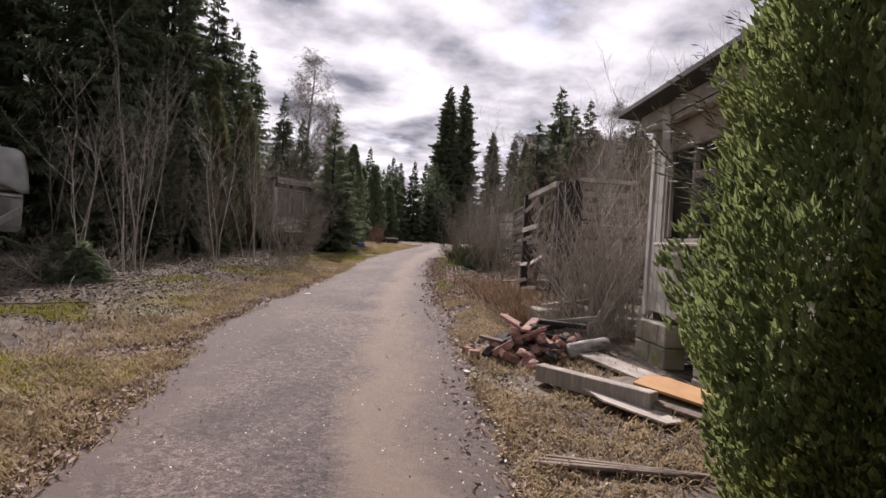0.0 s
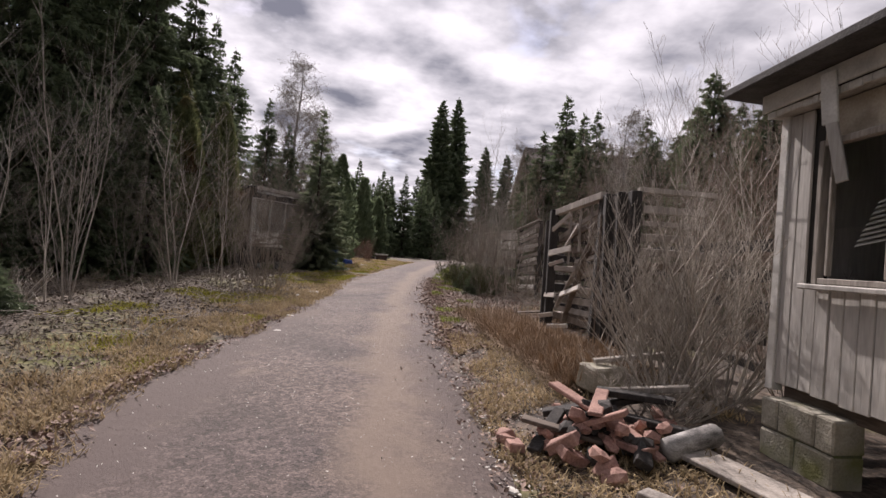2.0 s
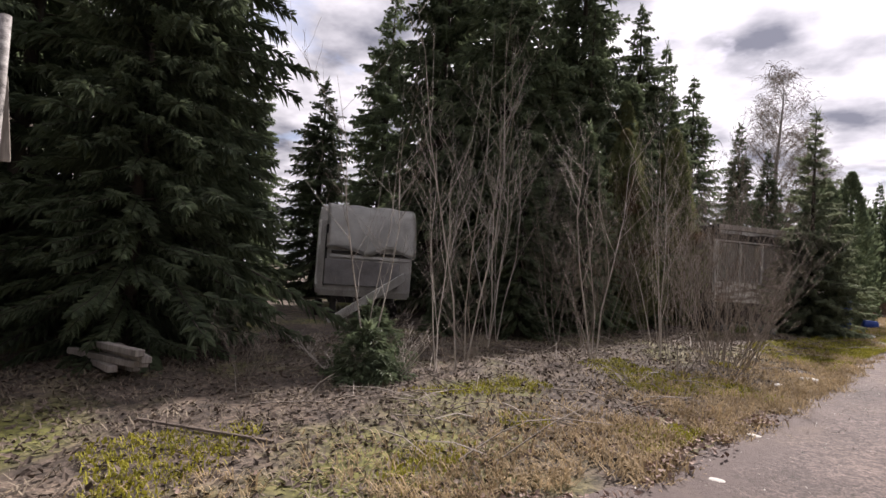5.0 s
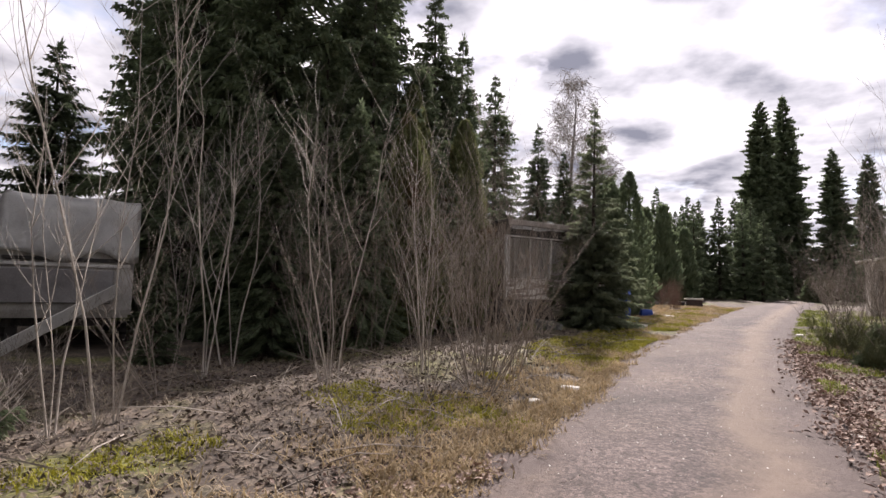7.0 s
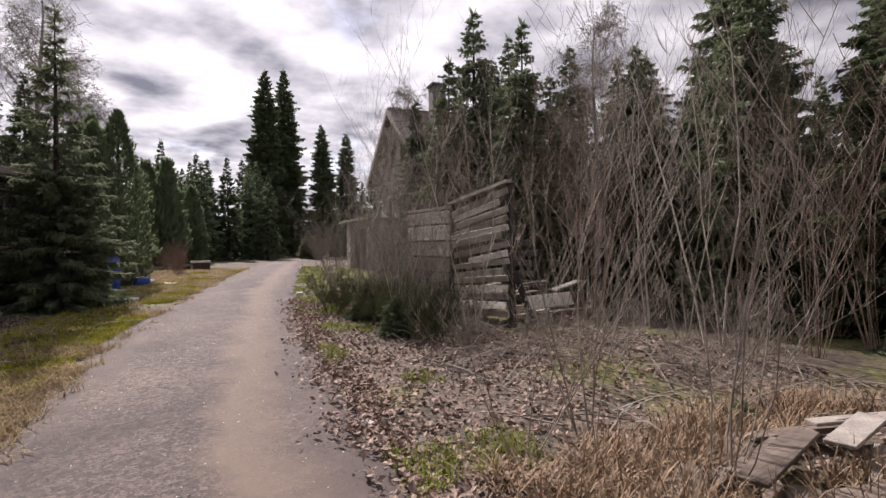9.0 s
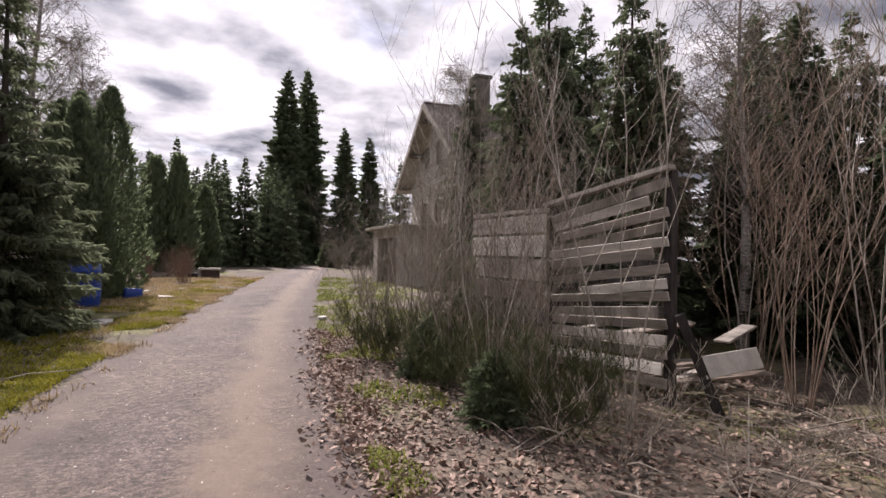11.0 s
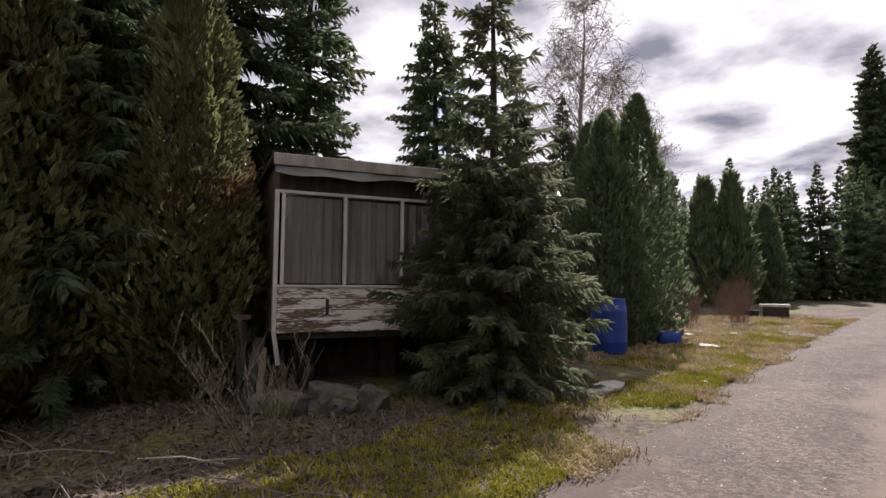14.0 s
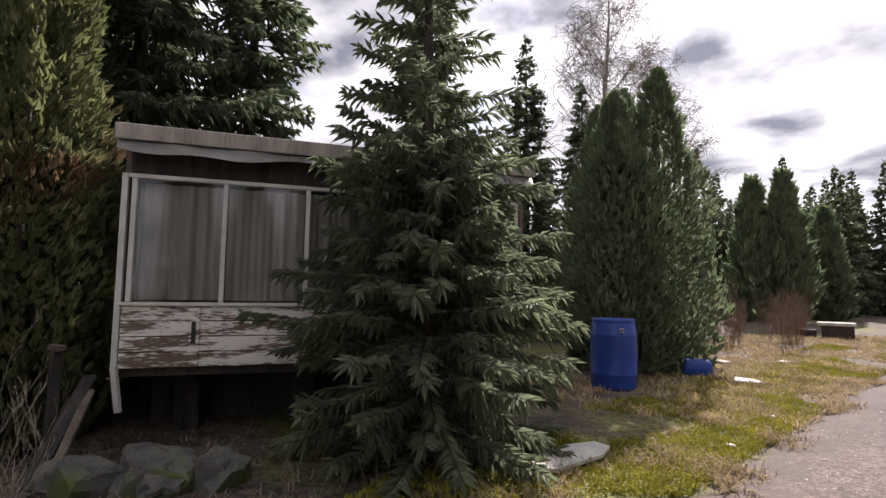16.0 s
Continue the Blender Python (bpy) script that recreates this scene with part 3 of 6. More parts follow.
hedge = make_tree("thuja_tree", thuja_meshes(4.6, 0.78, 21, 1, 44000, 0.040), M_BARK, M_THUJA, "dense green columnar thuja beside the cabin", "tree", "thujas by the cabin")
plant(hedge, [(2.5, -0.38, 0, 1.0, 1.0)])
def build_boughs():
    """Feathery brown-green boughs that lean out of the thuja's side."""
    rng = random.Random(61)
    v, f = [], []
    for k in range(5):
        a = Vector((2.32 + 0.05 * k, -0.1, 1.45 + 0.2 * k))
        tip = Vector((1.66 + 0.10 * k + rng.uniform(-0.05, 0.05), 0.42 - 0.06 * k, 2.72 - 0.22 * (4 - k) * 0.6 + rng.uniform(-0.1, 0.1)))
        d = (tip - a).normalized()
        n = 150
        for i in range(n):
            u = 0.1 + 0.9 * i / n
            p = a.lerp(tip, u) + Vector((rng.gauss(0, 0.02), rng.gauss(0, 0.02), rng.gauss(0, 0.03) - 0.10 * math.sin(u * 3.1)))
            w = Vector((rng.uniform(-1, 1), rng.uniform(-1, 1), rng.uniform(-1, 1)))
            e = (d + w * 0.75).normalized()
            ln = 0.16 * (1.25 - 0.75 * u) * rng.uniform(0.6, 1.2)
            s = e.orthogonal().normalized() * 0.007
            b = len(v)
            v.extend((p, p + e * ln * 0.5 + s, p + e * ln, p + e * ln * 0.5 - s))
            f.append((b, b + 1, b + 2, b + 3))
    raw("bough", [hedge.matrix_world.inverted() @ q for q in v], f, leafy(mat("browning boughs", (0.07, 0.075, 0.035), (0.20, 0.185, 0.10), 4, 0.7, 0.1, rnd=0.4), 0.3), False, hedge)


build_boughs()
hedge2 = make_tree("thuja_tree", thuja_meshes(2.6, 0.70, 22, 3, 42000, 0.030), M_BARK, M_GOLDEN, "lower yellow-green thuja bush beside the lane", "tree", "thujas by the cabin")
plant(hedge2, [(2.2, -1.12, 0, 0.9, 0.92), (3.0, -2.0, 90, 1.2, 1.1)])
juniper = make_tree("juniper_tree", thuja_meshes(5.6, 1.4, 23, 4, 26000, 0.09), M_BARK, M_NEEDLE, "dark bushy juniper with several pointed tops", "tree")
plant(juniper, [(-1.5, 27.9, 0, 1.0, 1.05)])
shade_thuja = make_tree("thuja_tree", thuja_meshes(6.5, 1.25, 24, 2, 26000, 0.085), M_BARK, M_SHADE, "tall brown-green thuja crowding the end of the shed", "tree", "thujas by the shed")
plant(shade_thuja, [(-5.35, 19.2, 0, 1.0, 0.9), (-5.6, 17.3, 100, 1.05, 0.95), (-6.6, 18.6, 220, 1.1, 1.1)])
far_thuja = make_tree("cypress_tree", thuja_meshes(4.6, 1.0, 25, 2, 3500, 0.24), M_BARK, M_NEEDLE, "dark columnar cypress in the overgrown garden", "tree", "garden conifers")
plant(far_thuja, [(-0.2, 44, 0, 1.4, 1.0), (1.6, 48, 90, 1.3, 0.9), (-1.6, 31.5, 40, 0.8, 1.0), (-3.0, 40, 130, 1.2, 0.9), (11.6, 56, 30, 1.0, 0.45)])
low_fir = make_tree("fir_bush", spruce_meshes(1.3, 0.75, 26, 1.2, 0.0, 0.1, 0.03, 18), M_BARK, M_NEEDLE, "low green fir seedling among dead leaves", "bush", "fir seedlings")
plant(low_fir, [(-5.2, 7.9, 80, 1.0, 0.66), (-4.8, 7.5, 10, 0.85, 0.6), (4.4, 10.2, 60, 0.35, 0.5), (3.6, 15.1, 20, 0.55, 0.9), (4.2, 15.5, 90, 0.6, 0.8), (3.7, 16.8, 160, 0.6, 0.9)])


def bush_mesh(height, stems, seed, spread=0.5, twig=1.0, thick=0.014):
    """A leafless shrub: several stems from one stool, each forking into thin rods."""
    rng = random.Random(seed)
    stems_made = []

    def rod(p, d, ln, r, level):
        n = 5 if level == 0 else 4
        pts, q, dd = [p], p, d.copy()
        for i in range(n):
            dd = (dd + Vector((rng.uniform(-0.16, 0.16), rng.uniform(-0.16, 0.16), 0.07 + 0.03 * level))).normalized()
            q = q + dd * (ln / n)
            pts.append(q)
        tube_data(*stems_made[-1], pts, [max(0.0016, r * (1 - 0.86 * i / n)) for i in range(n + 1)], 4 if level == 0 else 3)
        if level < 2:
            count = int((5 if level == 0 else 3) * twig + rng.random())
            for k in range(count):
                u = rng.uniform(0.25, 0.95)
                j = min(int(u * n), n - 1)
                b = pts[j].lerp(pts[j + 1], u * n - j)
                az = rng.uniform(0, 6.283)
                out = (Vector((math.cos(az), math.sin(az), rng.uniform(0.35, 1.2))) + dd * 0.5).normalized()
                rod(b, out, ln * rng.uniform(0.22, 0.48) * (1.15 - 0.5 * u), r * 0.5 * (1.1 - u * 0.6), level + 1)

    for s in range(stems):
        az = rng.uniform(0, 6.283)
        d = Vector((math.cos(az) * spread * rng.uniform(0.2, 1), math.sin(az) * spread * rng.uniform(0.2, 1), 1)).normalized()
        stems_made.append(([], []))
        rod(Vector((math.cos(az) * 0.08, math.sin(az) * 0.08, -0.05)), d, height * rng.uniform(0.55, 1.05), thick * height / 2.5 * rng.uniform(0.6, 1.2), 0)
    return stems_made


def merge(parts):
    v, f = [], []
    for a, b in parts:
        n = len(v)
        v += a
        f += [tuple(i + n for i in q) for q in b]
    return v, f


def make_bush(name, data, material, label, category, group):
    root = thing(name, Matrix(), label, category, group)
    if len(data) > 14:
        data = [merge(data[k::8]) for k in range(8)]
    for d in data:
        raw("stem", *d, material, True, root)
    return root


sapling = make_bush("sapling", bush_mesh(4.6, 3, 31, 0.20, 1.5, 0.0075), M_ROD, "tall leafless grey sapling beside the lane", "tree", "bare saplings")
shrub = make_bush("bare_bush", bush_mesh(2.6, 8, 32, 0.75, 1.5, 0.0075), M_TWIG, "leafless many-stemmed bush beside the lane", "bush", "bare bushes")
shrub2 = make_bush("bare_bush", bush_mesh(3.4, 6, 33, 0.55, 1.7, 0.0070), M_TWIG, "leafless upright bush with thin grey stems", "bush", "bare bushes")
tangle = make_bush("bare_bush", bush_mesh(1.5, 11, 34, 1.2, 1.4, 0.008), M_TWIG, "low tangle of dead grey branches", "bush", "dead tangles")
thicket = make_bush("bare_bush", bush_mesh(4.4, 13, 35, 0.25, 1.3, 0.0045), M_REDTWIG, "tall reddish thicket of leafless rods", "bush", "bare thickets")

pile = make_bush("branch_pile", bush_mesh(1.7, 20, 39, 1.25, 1.9, 0.022), M_ROD, "tangled heap of pale dead branches by the cabin corner", "branches", "branch heaps")
plant(pile, [(3.0, 3.95, 0, 1.0, 1.0), (3.3, 4.4, 140, 1.05, 1.1), (2.85, 3.55, 250, 0.6, 0.6), (3.6, 4.0, 60, 1.2, 1.2), (2.7, 4.05, 300, 0.6, 0.5)])
snag = make_bush("branch_pile", bush_mesh(1.15, 9, 40, 1.6, 1.2, 0.022), M_ROD, "arching bare branches over a low fir seedling", "branches", "branch heaps")
plant(snag, [(-4.75, 7.75, 0, 1.0, 0.9), (-5.2, 7.5, 120, 0.9, 0.8)])

broom = make_bush("broom_bush", bush_mesh(0.95, 30, 38, 1.3, 2.2, 0.010), leafy(mat("green broom stems", (0.045, 0.055, 0.022), (0.12, 0.13, 0.055), 6, 0.8, 0.2, rnd=0.3), 0.15), "low dark green broom bush with wiry stems", "bush", "low green bushes")


def scatter(tree, spots, seed, lo=0.75, hi=1.15):
    r = random.Random(seed)
    plant(tree, [(x, y, r.uniform(0, 360), r.uniform(lo, hi), r.uniform(0.85, 1.15)) for x, y in spots])


r = random.Random(51)
scatter(sapling, [(-4.47, 8.9), (-5.4, 10.9), (-3.5, 11.2), (-6.0, 12.0), (-4.5, 8.5), (-2.9, 12.6), (-3.4, 13.8), (-6.6, 13.6), (-5.0, 7.6), (-8.4, 13.2), (-5.6, 14.6),
                  (3.9, 15.6), (4.7, 14.7), (4.4, 18.4), (5.2, 19.4), (6.6, 12.0), (7.2, 13.0), (7.9, 14.2), (6.9, 17.6), (8.3, 16.0), (7.7, 10.2), (6.2, 20.6), (5.6, 22.6), (6.4, 23.6)], 1, 0.75, 1.15)
scatter(shrub, [(-1.75, 11.7), (3.7, 15.4), (4.1, 14.9), (4.2, 16.4), (4.5, 15.9), (4.9, 16.7), (4.9, 15.0), (4.6, 17.0), (3.8, 18.3), (4.9, 17.8), (4.1, 20.2), (-2.0, 12.9), (-2.3, 13.8), (-1.7, 12.9), (-2.3, 11.1), (-2.4, 13.0), (-3.4, 10.9), (-4.3, 12.4), (-2.8, 13.9), (-3.8, 14.6), (-4.9, 9.9), (3.6, 17.8), (3.4, 18.9), (5.0, 18.2), (3.5, 4.1), (3.9, 5.0), (4.5, 4.2), (3.3, 9.6), (2.7, 10.6), (4.6, 21.4)], 2, 0.7, 1.1)
scatter(shrub2, [(-1.95, 12.1), (4.1, 18.0), (3.9, 16.4), (4.7, 19.0), (3.3, 10.6), (-2.2, 13.3), (-2.0, 14.4), (-5.0, 12.8), (-6.8, 11.6), (-5.6, 13.4), (-7.0, 14.2), (-4.6, 14.2), (4.4, 17.6), (4.9, 16.4), (4.2, 5.6), (4.9, 5.0), (4.4, 6.6), (5.2, 7.4), (4.4, 3.6)], 3, 0.75, 1.15)
scatter(tangle, [(-5.0, 7.4), (-4.2, 8.4), (3.3, 3.7), (3.1, 4.4), (3.6, 4.7), (5.2, 12.4), (6.2, 13.2), (5.8, 11.2), (4.4, 13.2), (6.9, 11.4), (4.8, 10.6), (7.4, 12.4), (-2.4, 18.4), (3.9, 14.0), (4.6, 12.2), (-6.2, 8.8), (0.2, 33.5), (-0.8, 34.5), (-6.0, 6.6)], 4, 0.7, 1.1)
scatter(thicket, [(7.2, 9.0), (8.0, 9.9), (7.6, 11.4), (8.6, 11.2), (8.2, 12.8), (9.2, 12.0), (6.8, 14.4), (7.6, 15.4), (8.6, 14.6), (6.4, 8.0), (7.0, 7.0), (8.4, 8.2), (6.6, 18.6), (7.4, 19.6), (5.4, 5.6), (6.0, 6.6), (9.6, 10.2), (7.4, 17.0), (5.6, 4.6), (6.4, 4.8)], 5, 0.8, 1.15)
scatter(broom, [(3.75, 15.3), (4.2, 15.6), (3.6, 16.3), (4.1, 16.9), (3.7, 17.4), (4.5, 16.3), (4.6, 17.5), (3.9, 14.6), (3.4, 18.0), (4.8, 15.2)], 8, 0.8, 1.2)
garden = make_bush("bare_bush", bush_mesh(1.4, 16, 36, 0.35, 0.8, 0.009), mat("red-brown stalks", (0.10, 0.06, 0.045), (0.26, 0.17, 0.13), 8, 0.9, 0.3, rnd=0.3), "bed of dry red-brown stalks", "bush", "dry stalks")
scatter(garden, [(-0.6 + r.uniform(-1.6, 1.6), 33 + r.uniform(-2.5, 5)) for i in range(34)], 6, 0.7, 1.2)
round_bush = make_bush("bare_bush", bush_mesh(3.2, 60, 37, 1.1, 1.2, 0.006), M_TWIG, "rounded brown leafless bush at the bend", "bush", "")
plant(round_bush, [(11.2, 51, 0, 1.15, 1.0)])


def birch_meshes(height, seed):
    rng = random.Random(seed)
    tv, tf, v, f = [], [], [], []
    n = 8
    pts = [Vector((0.12 * math.sin(i * 1.1), 0.1 * math.sin(i * 0.8), height * i / n)) for i in range(n + 1)]
    tube_data(tv, tf, pts, [0.16 * (1 - i / n) ** 0.8 + 0.012 for i in range(n + 1)], 8)
    for k in range(84):
        u = rng.uniform(0.22, 0.98)
        j = min(int(u * n), n - 1)
        b = pts[j].lerp(pts[j + 1], u * n - j)
        az = rng.uniform(0, 6.283)
        d = Vector((math.cos(az), math.sin(az), rng.uniform(0.55, 1.5))).normalized()
        ln = height * 0.30 * (1.15 - u) + 0.6
        q, dd, br = b, d, [b]
        for i in range(5):
            dd = (dd + Vector((rng.uniform(-0.12, 0.12), rng.uniform(-0.12, 0.12), -0.02))).normalized()
            q = q + dd * ln / 5
            br.append(q)
        tube_data(v, f, br, [0.03 * (1.1 - u) * (1 - 0.8 * i / 5) + 0.004 for i in range(6)], 3)
        for t in range(13):
            w = rng.uniform(0.25, 1.0)
            jj = min(int(w * 5), 4)
            p = br[jj].lerp(br[jj + 1], w * 5 - jj)
            e = Vector((rng.uniform(-1, 1), rng.uniform(-1, 1), rng.uniform(-0.1, 1.0))).normalized()
            l2 = rng.uniform(0.35, 0.95)
            tw = [p, p + e * l2 * 0.5, p + e * l2 + Vector((0, 0, -0.35 * l2))]
            tube_data(v, f, tw, [0.009, 0.008, 0.005], 3)
            for s in range(3):
                p2 = tw[0].lerp(tw[2], rng.uniform(0.3, 1))
                e2 = Vector((rng.uniform(-1, 1), rng.uniform(-1, 1), rng.uniform(-1.2, 0.4))).normalized() * rng.uniform(0.2, 0.5)
                tube_data(v, f, [p2, p2 + e2], [0.007, 0.005], 3)
    return (tv, tf), (v, f)


birch = make_tree("birch_tree", birch_meshes(12.5, 41), M_BIRCH, M_TWIG, "tall leafless birch with fine hanging twigs", "tree", "birches")
plant(birch, [(-4.3, 35.5, 0, 1.0, 1.0), (-3.2, 37.5, 120, 0.85, 0.9), (7.6, 23.5, 60, 0.55, 0.9), (9.0, 16.6, 200, 0.55, 0.9)])


# ---- built things ----
def axes(origin, along_way, up=(0, 0, 1)):
    """A frame at origin: x along the wall, y into it, z up."""
    x = Vector((*along_way, 0)).normalized()
    z = Vector(up)
    y = z.cross(x)
    m = Matrix((x, y, z)).transposed().to_4x4()
    m.translation = origin
    return m


def stick(bm, a, b, w, t, bevel=0.004, twist=0.0):
    """A plank or post from a to b, w wide and t thick."""
    a, b = Vector(a), Vector(b)
    d = b - a
    m = Matrix.Translation(a) @ d.to_track_quat("X", "Z").to_matrix().to_4x4() @ Matrix.Rotation(twist, 4, "X")
    add_box(bm, 0, -w / 2, -t / 2, d.length, w / 2, t / 2, bevel, 0.0, m)


def plank(name, a, b, w, t, material, parent, twist=0.0, label="", bevel=0.004):
    bm = bmesh.new()
    stick(bm, a, b, w, t, bevel, twist)
    return part(name, bm, material, parent, label)


def lone(name, a, b, w, t, material, label, category, group="", twist=0.0):
    bm = bmesh.new()
    stick(bm, a, b, w, t, min(0.006, t * 0.2), twist)
    ob = finish(bm, name, material)
    return tagged(ob, label, category, group)


def sheet(name, pts, t, material, parent=None):
    """A flat piece with a broken outline: points in x, y, thickness t."""
    bm = bmesh.new()
    lo = [bm.verts.new((x, y, 0)) for x, y in pts]
    hi = [bm.verts.new((x, y, t)) for x, y in pts]
    bm.faces.new(lo[::-1])
    bm.faces.new(hi)
    for i in range(len(pts)):
        j = (i + 1) % len(pts)
        bm.faces.new((lo[i], lo[j], hi[j], hi[i]))
    return finish(bm, name, material, parent)


def lump(sx, sy, sz, seed, rough=0.28, sub=2):
    """A stone or brick fragment."""
    bm = bmesh.new()
    bmesh.ops.create_icosphere(bm, subdivisions=sub, radius=1)
    for v in bm.verts:
        k = 1 + rough * noise.noise(v.co * 1.4 + Vector((seed * 3.1, 0, 0))) + 0.10 * noise.noise(v.co * 4 + Vector((0, seed, 0)))
        p = v.co * k
        p = Vector([max(-0.78, min(0.78, c)) for c in p])
        v.co = Vector((p.x * sx, p.y * sy, p.z * sz))
    return bm


def build_cabin():
    """A derelict holiday cabin on block piers, its window frames empty."""
    L, D, B, T = 3.0, 4.6, 0.84, 2.81
    m = axes((3.22, 2.92, -0.06), (-0.1045, -0.9945))
    cab = thing("cabin", m, "derelict grey-white wooden cabin with empty broken windows", "cabin")
    w0, w1, z0, z1 = 0.34, 2.62, 1.61, 2.54
    wall = new("front_wall")
    wall.parent = cab
    r = random.Random(5)
    # upright boards below the window and beside it, each a board of its own
    x = 0.0
    while x < L - 0.01:
        w = min(0.118, L - x)
        top = T if x + w <= w0 + 0.01 or x >= w1 - 0.01 else z0 - 0.03
        part("board", box(x + 0.004, -0.022 + r.uniform(-0.003, 0.003), B + r.uniform(-0.012, 0.012), x + w - 0.004, 0.0, top, 0.004), M_SIDING, wall)
        x += w
    # inner faces of the room, its shade put into their near-black colour
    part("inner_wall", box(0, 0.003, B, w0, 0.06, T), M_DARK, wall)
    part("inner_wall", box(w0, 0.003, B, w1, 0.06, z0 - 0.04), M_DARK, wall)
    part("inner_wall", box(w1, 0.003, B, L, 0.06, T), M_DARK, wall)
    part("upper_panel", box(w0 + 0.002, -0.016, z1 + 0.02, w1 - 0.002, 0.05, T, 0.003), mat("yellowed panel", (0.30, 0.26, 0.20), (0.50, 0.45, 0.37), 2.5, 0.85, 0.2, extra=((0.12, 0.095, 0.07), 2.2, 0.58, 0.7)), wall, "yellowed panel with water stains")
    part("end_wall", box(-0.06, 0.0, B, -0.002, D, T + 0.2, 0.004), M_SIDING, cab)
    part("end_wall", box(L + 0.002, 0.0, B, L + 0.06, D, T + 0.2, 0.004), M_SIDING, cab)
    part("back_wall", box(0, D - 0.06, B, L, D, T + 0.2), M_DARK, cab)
    part("floor_deck", box(0, 0.062, B - 0.10, L, D - 0.062, B), M_OLDWOOD, cab)
    part("corner_board", box(-0.085, -0.034, B - 0.05, -0.004, 0.05, T + 0.02, 0.006), M_WHITE, cab, "pale corner board")
    # roof: dark felt on boards, falling to the back, with a worn fascia
    bm = bmesh.new()
    for k, (xa, ya, za, xb, yb, zb) in enumerate([(-0.34, -0.36, T + 0.205, L + 0.3, D + 0.3, T + 0.275)]):
        add_box(bm, xa, ya, za, xb, yb, zb, 0.012)
    for v in bm.verts:
        v.co.z -= (v.co.y + 0.4) * 0.05
    part("roof", bm, M_FELT, cab, "dark felt roof")
    part("fascia", box(-0.15, -0.155, T + 0.055, L + 0.25, -0.13, T + 0.185, 0.004), M_WHITE, cab, "pale peeling fascia board")
    bm = bmesh.new()
    x = -0.12
    while x < L + 0.2:
        w = r.uniform(0.05, 0.11)
        add_box(bm, x, -0.127, T + 0.01 - r.uniform(0, 0.012), x + w - 0.006, -0.11, T + 0.05, 0.003)
        x += w
    part("trim", bm, M_WHITE, cab)
    part("soffit", box(-0.12, -0.108, T + 0.012, L + 0.2, 0.1, T + 0.03), M_SIDING, cab)
    # two torn-off boards hang from the fascia
    plank("loose_board", (0.54, -0.18, T + 0.14), (0.57, -0.17, T - 0.20), 0.10, 0.022, M_WHITE, cab, 1.57, "loose hanging board")
    plank("loose_board", (0.57, -0.17, T - 0.16), (0.66, -0.14, T - 0.58), 0.075, 0.020, M_SIDING, cab, 1.57)
    plank("loose_board", (1.62, -0.18, T + 0.16), (1.68, -0.17, T - 0.18), 0.09, 0.022, M_WHITE, cab, 1.57)
    # window frame
    fr = new("window")
    fr.parent = cab
    def bar(n, a, b, w=0.045, t=0.06):
        part(n, box(min(a[0], b[0]) - w / 2, -0.04, min(a[1], b[1]) - w / 2, max(a[0], b[0]) + w / 2, -0.04 + t, max(a[1], b[1]) + w / 2, 0.005), M_GREYWOOD, fr)
    bar("jamb", (w0, z0), (w0, z1))
    bar("jamb", (w1, z0), (w1, z1))
    bar("head", (w0 + 0.05, z1), (w1 - 0.05, z1))
    bar("mullion", (0.90, z0 + 0.05), (0.90, z1 - 0.05))
    bar("transom", (0.95, 2.25), (w1 - 0.05, 2.21), 0.04)
    bar("bottom_rail", (w0 + 0.05, z0), (w1 - 0.05, z0), 0.04)
    bar("casement_stile", (w0 + 0.10, z0 + 0.05), (w0 + 0.10, z1 - 0.05), 0.025, 0.04)
    part("sill", box(w0 - 0.06, -0.11, z0 - 0.06, w1 + 0.06, -0.045, z0 - 0.022, 0.008), M_SIDING, cab, "weathered window sill")
    for a, b, c, d in ((0.94, 2.28, w1 - 0.04, z1 - 0.04), (w0 + 0.13, z0 + 0.35, 0.86, z1 - 0.04)):
        pane = part("pane", box(a, -0.014, b, c, -0.010, d), M_GLASS, fr)
        pane.visible_shadow = False
    # what stands inside
    blind = new("fallen_blind")
    blind.parent = cab
    for i in range(9):
        plank("slat", (0.46 + 0.02 * i, 0.14, 1.86 + i * 0.034), (1.32, 0.22, 2.02 + i * 0.036), 0.035, 0.006, M_WHITE, blind, 0.7)
    part("cupboard", box(0.98, 0.45, B, 1.52, 0.90, 2.12, 0.01), M_WHITE, cab, "pale cupboard in the dark room")
    bottle = bmesh.new()
    prof = [(0.0, 0.0), (0.022, 0.0), (0.024, 0.08), (0.021, 0.105), (0.010, 0.125), (0.010, 0.145), (0.0, 0.145)]
    spun = [bottle.verts.new((p, 0, z)) for p, z in prof]
    es = [bottle.edges.new((a, b)) for a, b in zip(spun, spun[1:])]
    bmesh.ops.spin(bottle, geom=spun + es, cent=(0, 0, 0), axis=(0, 0, 1), angle=6.2832, steps=12)
    bmesh.ops.remove_doubles(bottle, verts=bottle.verts, dist=0.001)
    bo = finish(bottle, "bottle", M_WHITE, None, True)
    bo.matrix_world = m @ Matrix.Translation((1.90, -0.078, z0 - 0.022))
    tagged(bo, "small white plastic bottle on the window sill", "bottle")
    for x, w in ((1.52, 0.14), (1.72, 0.10)):
        d = finish(box(-w / 2, -0.025, 0, w / 2, 0.025, 0.022, 0.006), "tray", M_SIDING)
        d.matrix_world = m @ Matrix.Translation((x, -0.078, z0 - 0.022))
        tagged(d, "flat pale scrap on the window sill", "tray", "scraps on the sill")
    # a faded escape-route sign with a running figure drawn as plain strokes
    sg = thing("sign", m @ Matrix.Translation((1.95, -0.032, 1.26)), "faded blue-green escape sign fixed to the boards", "sign")
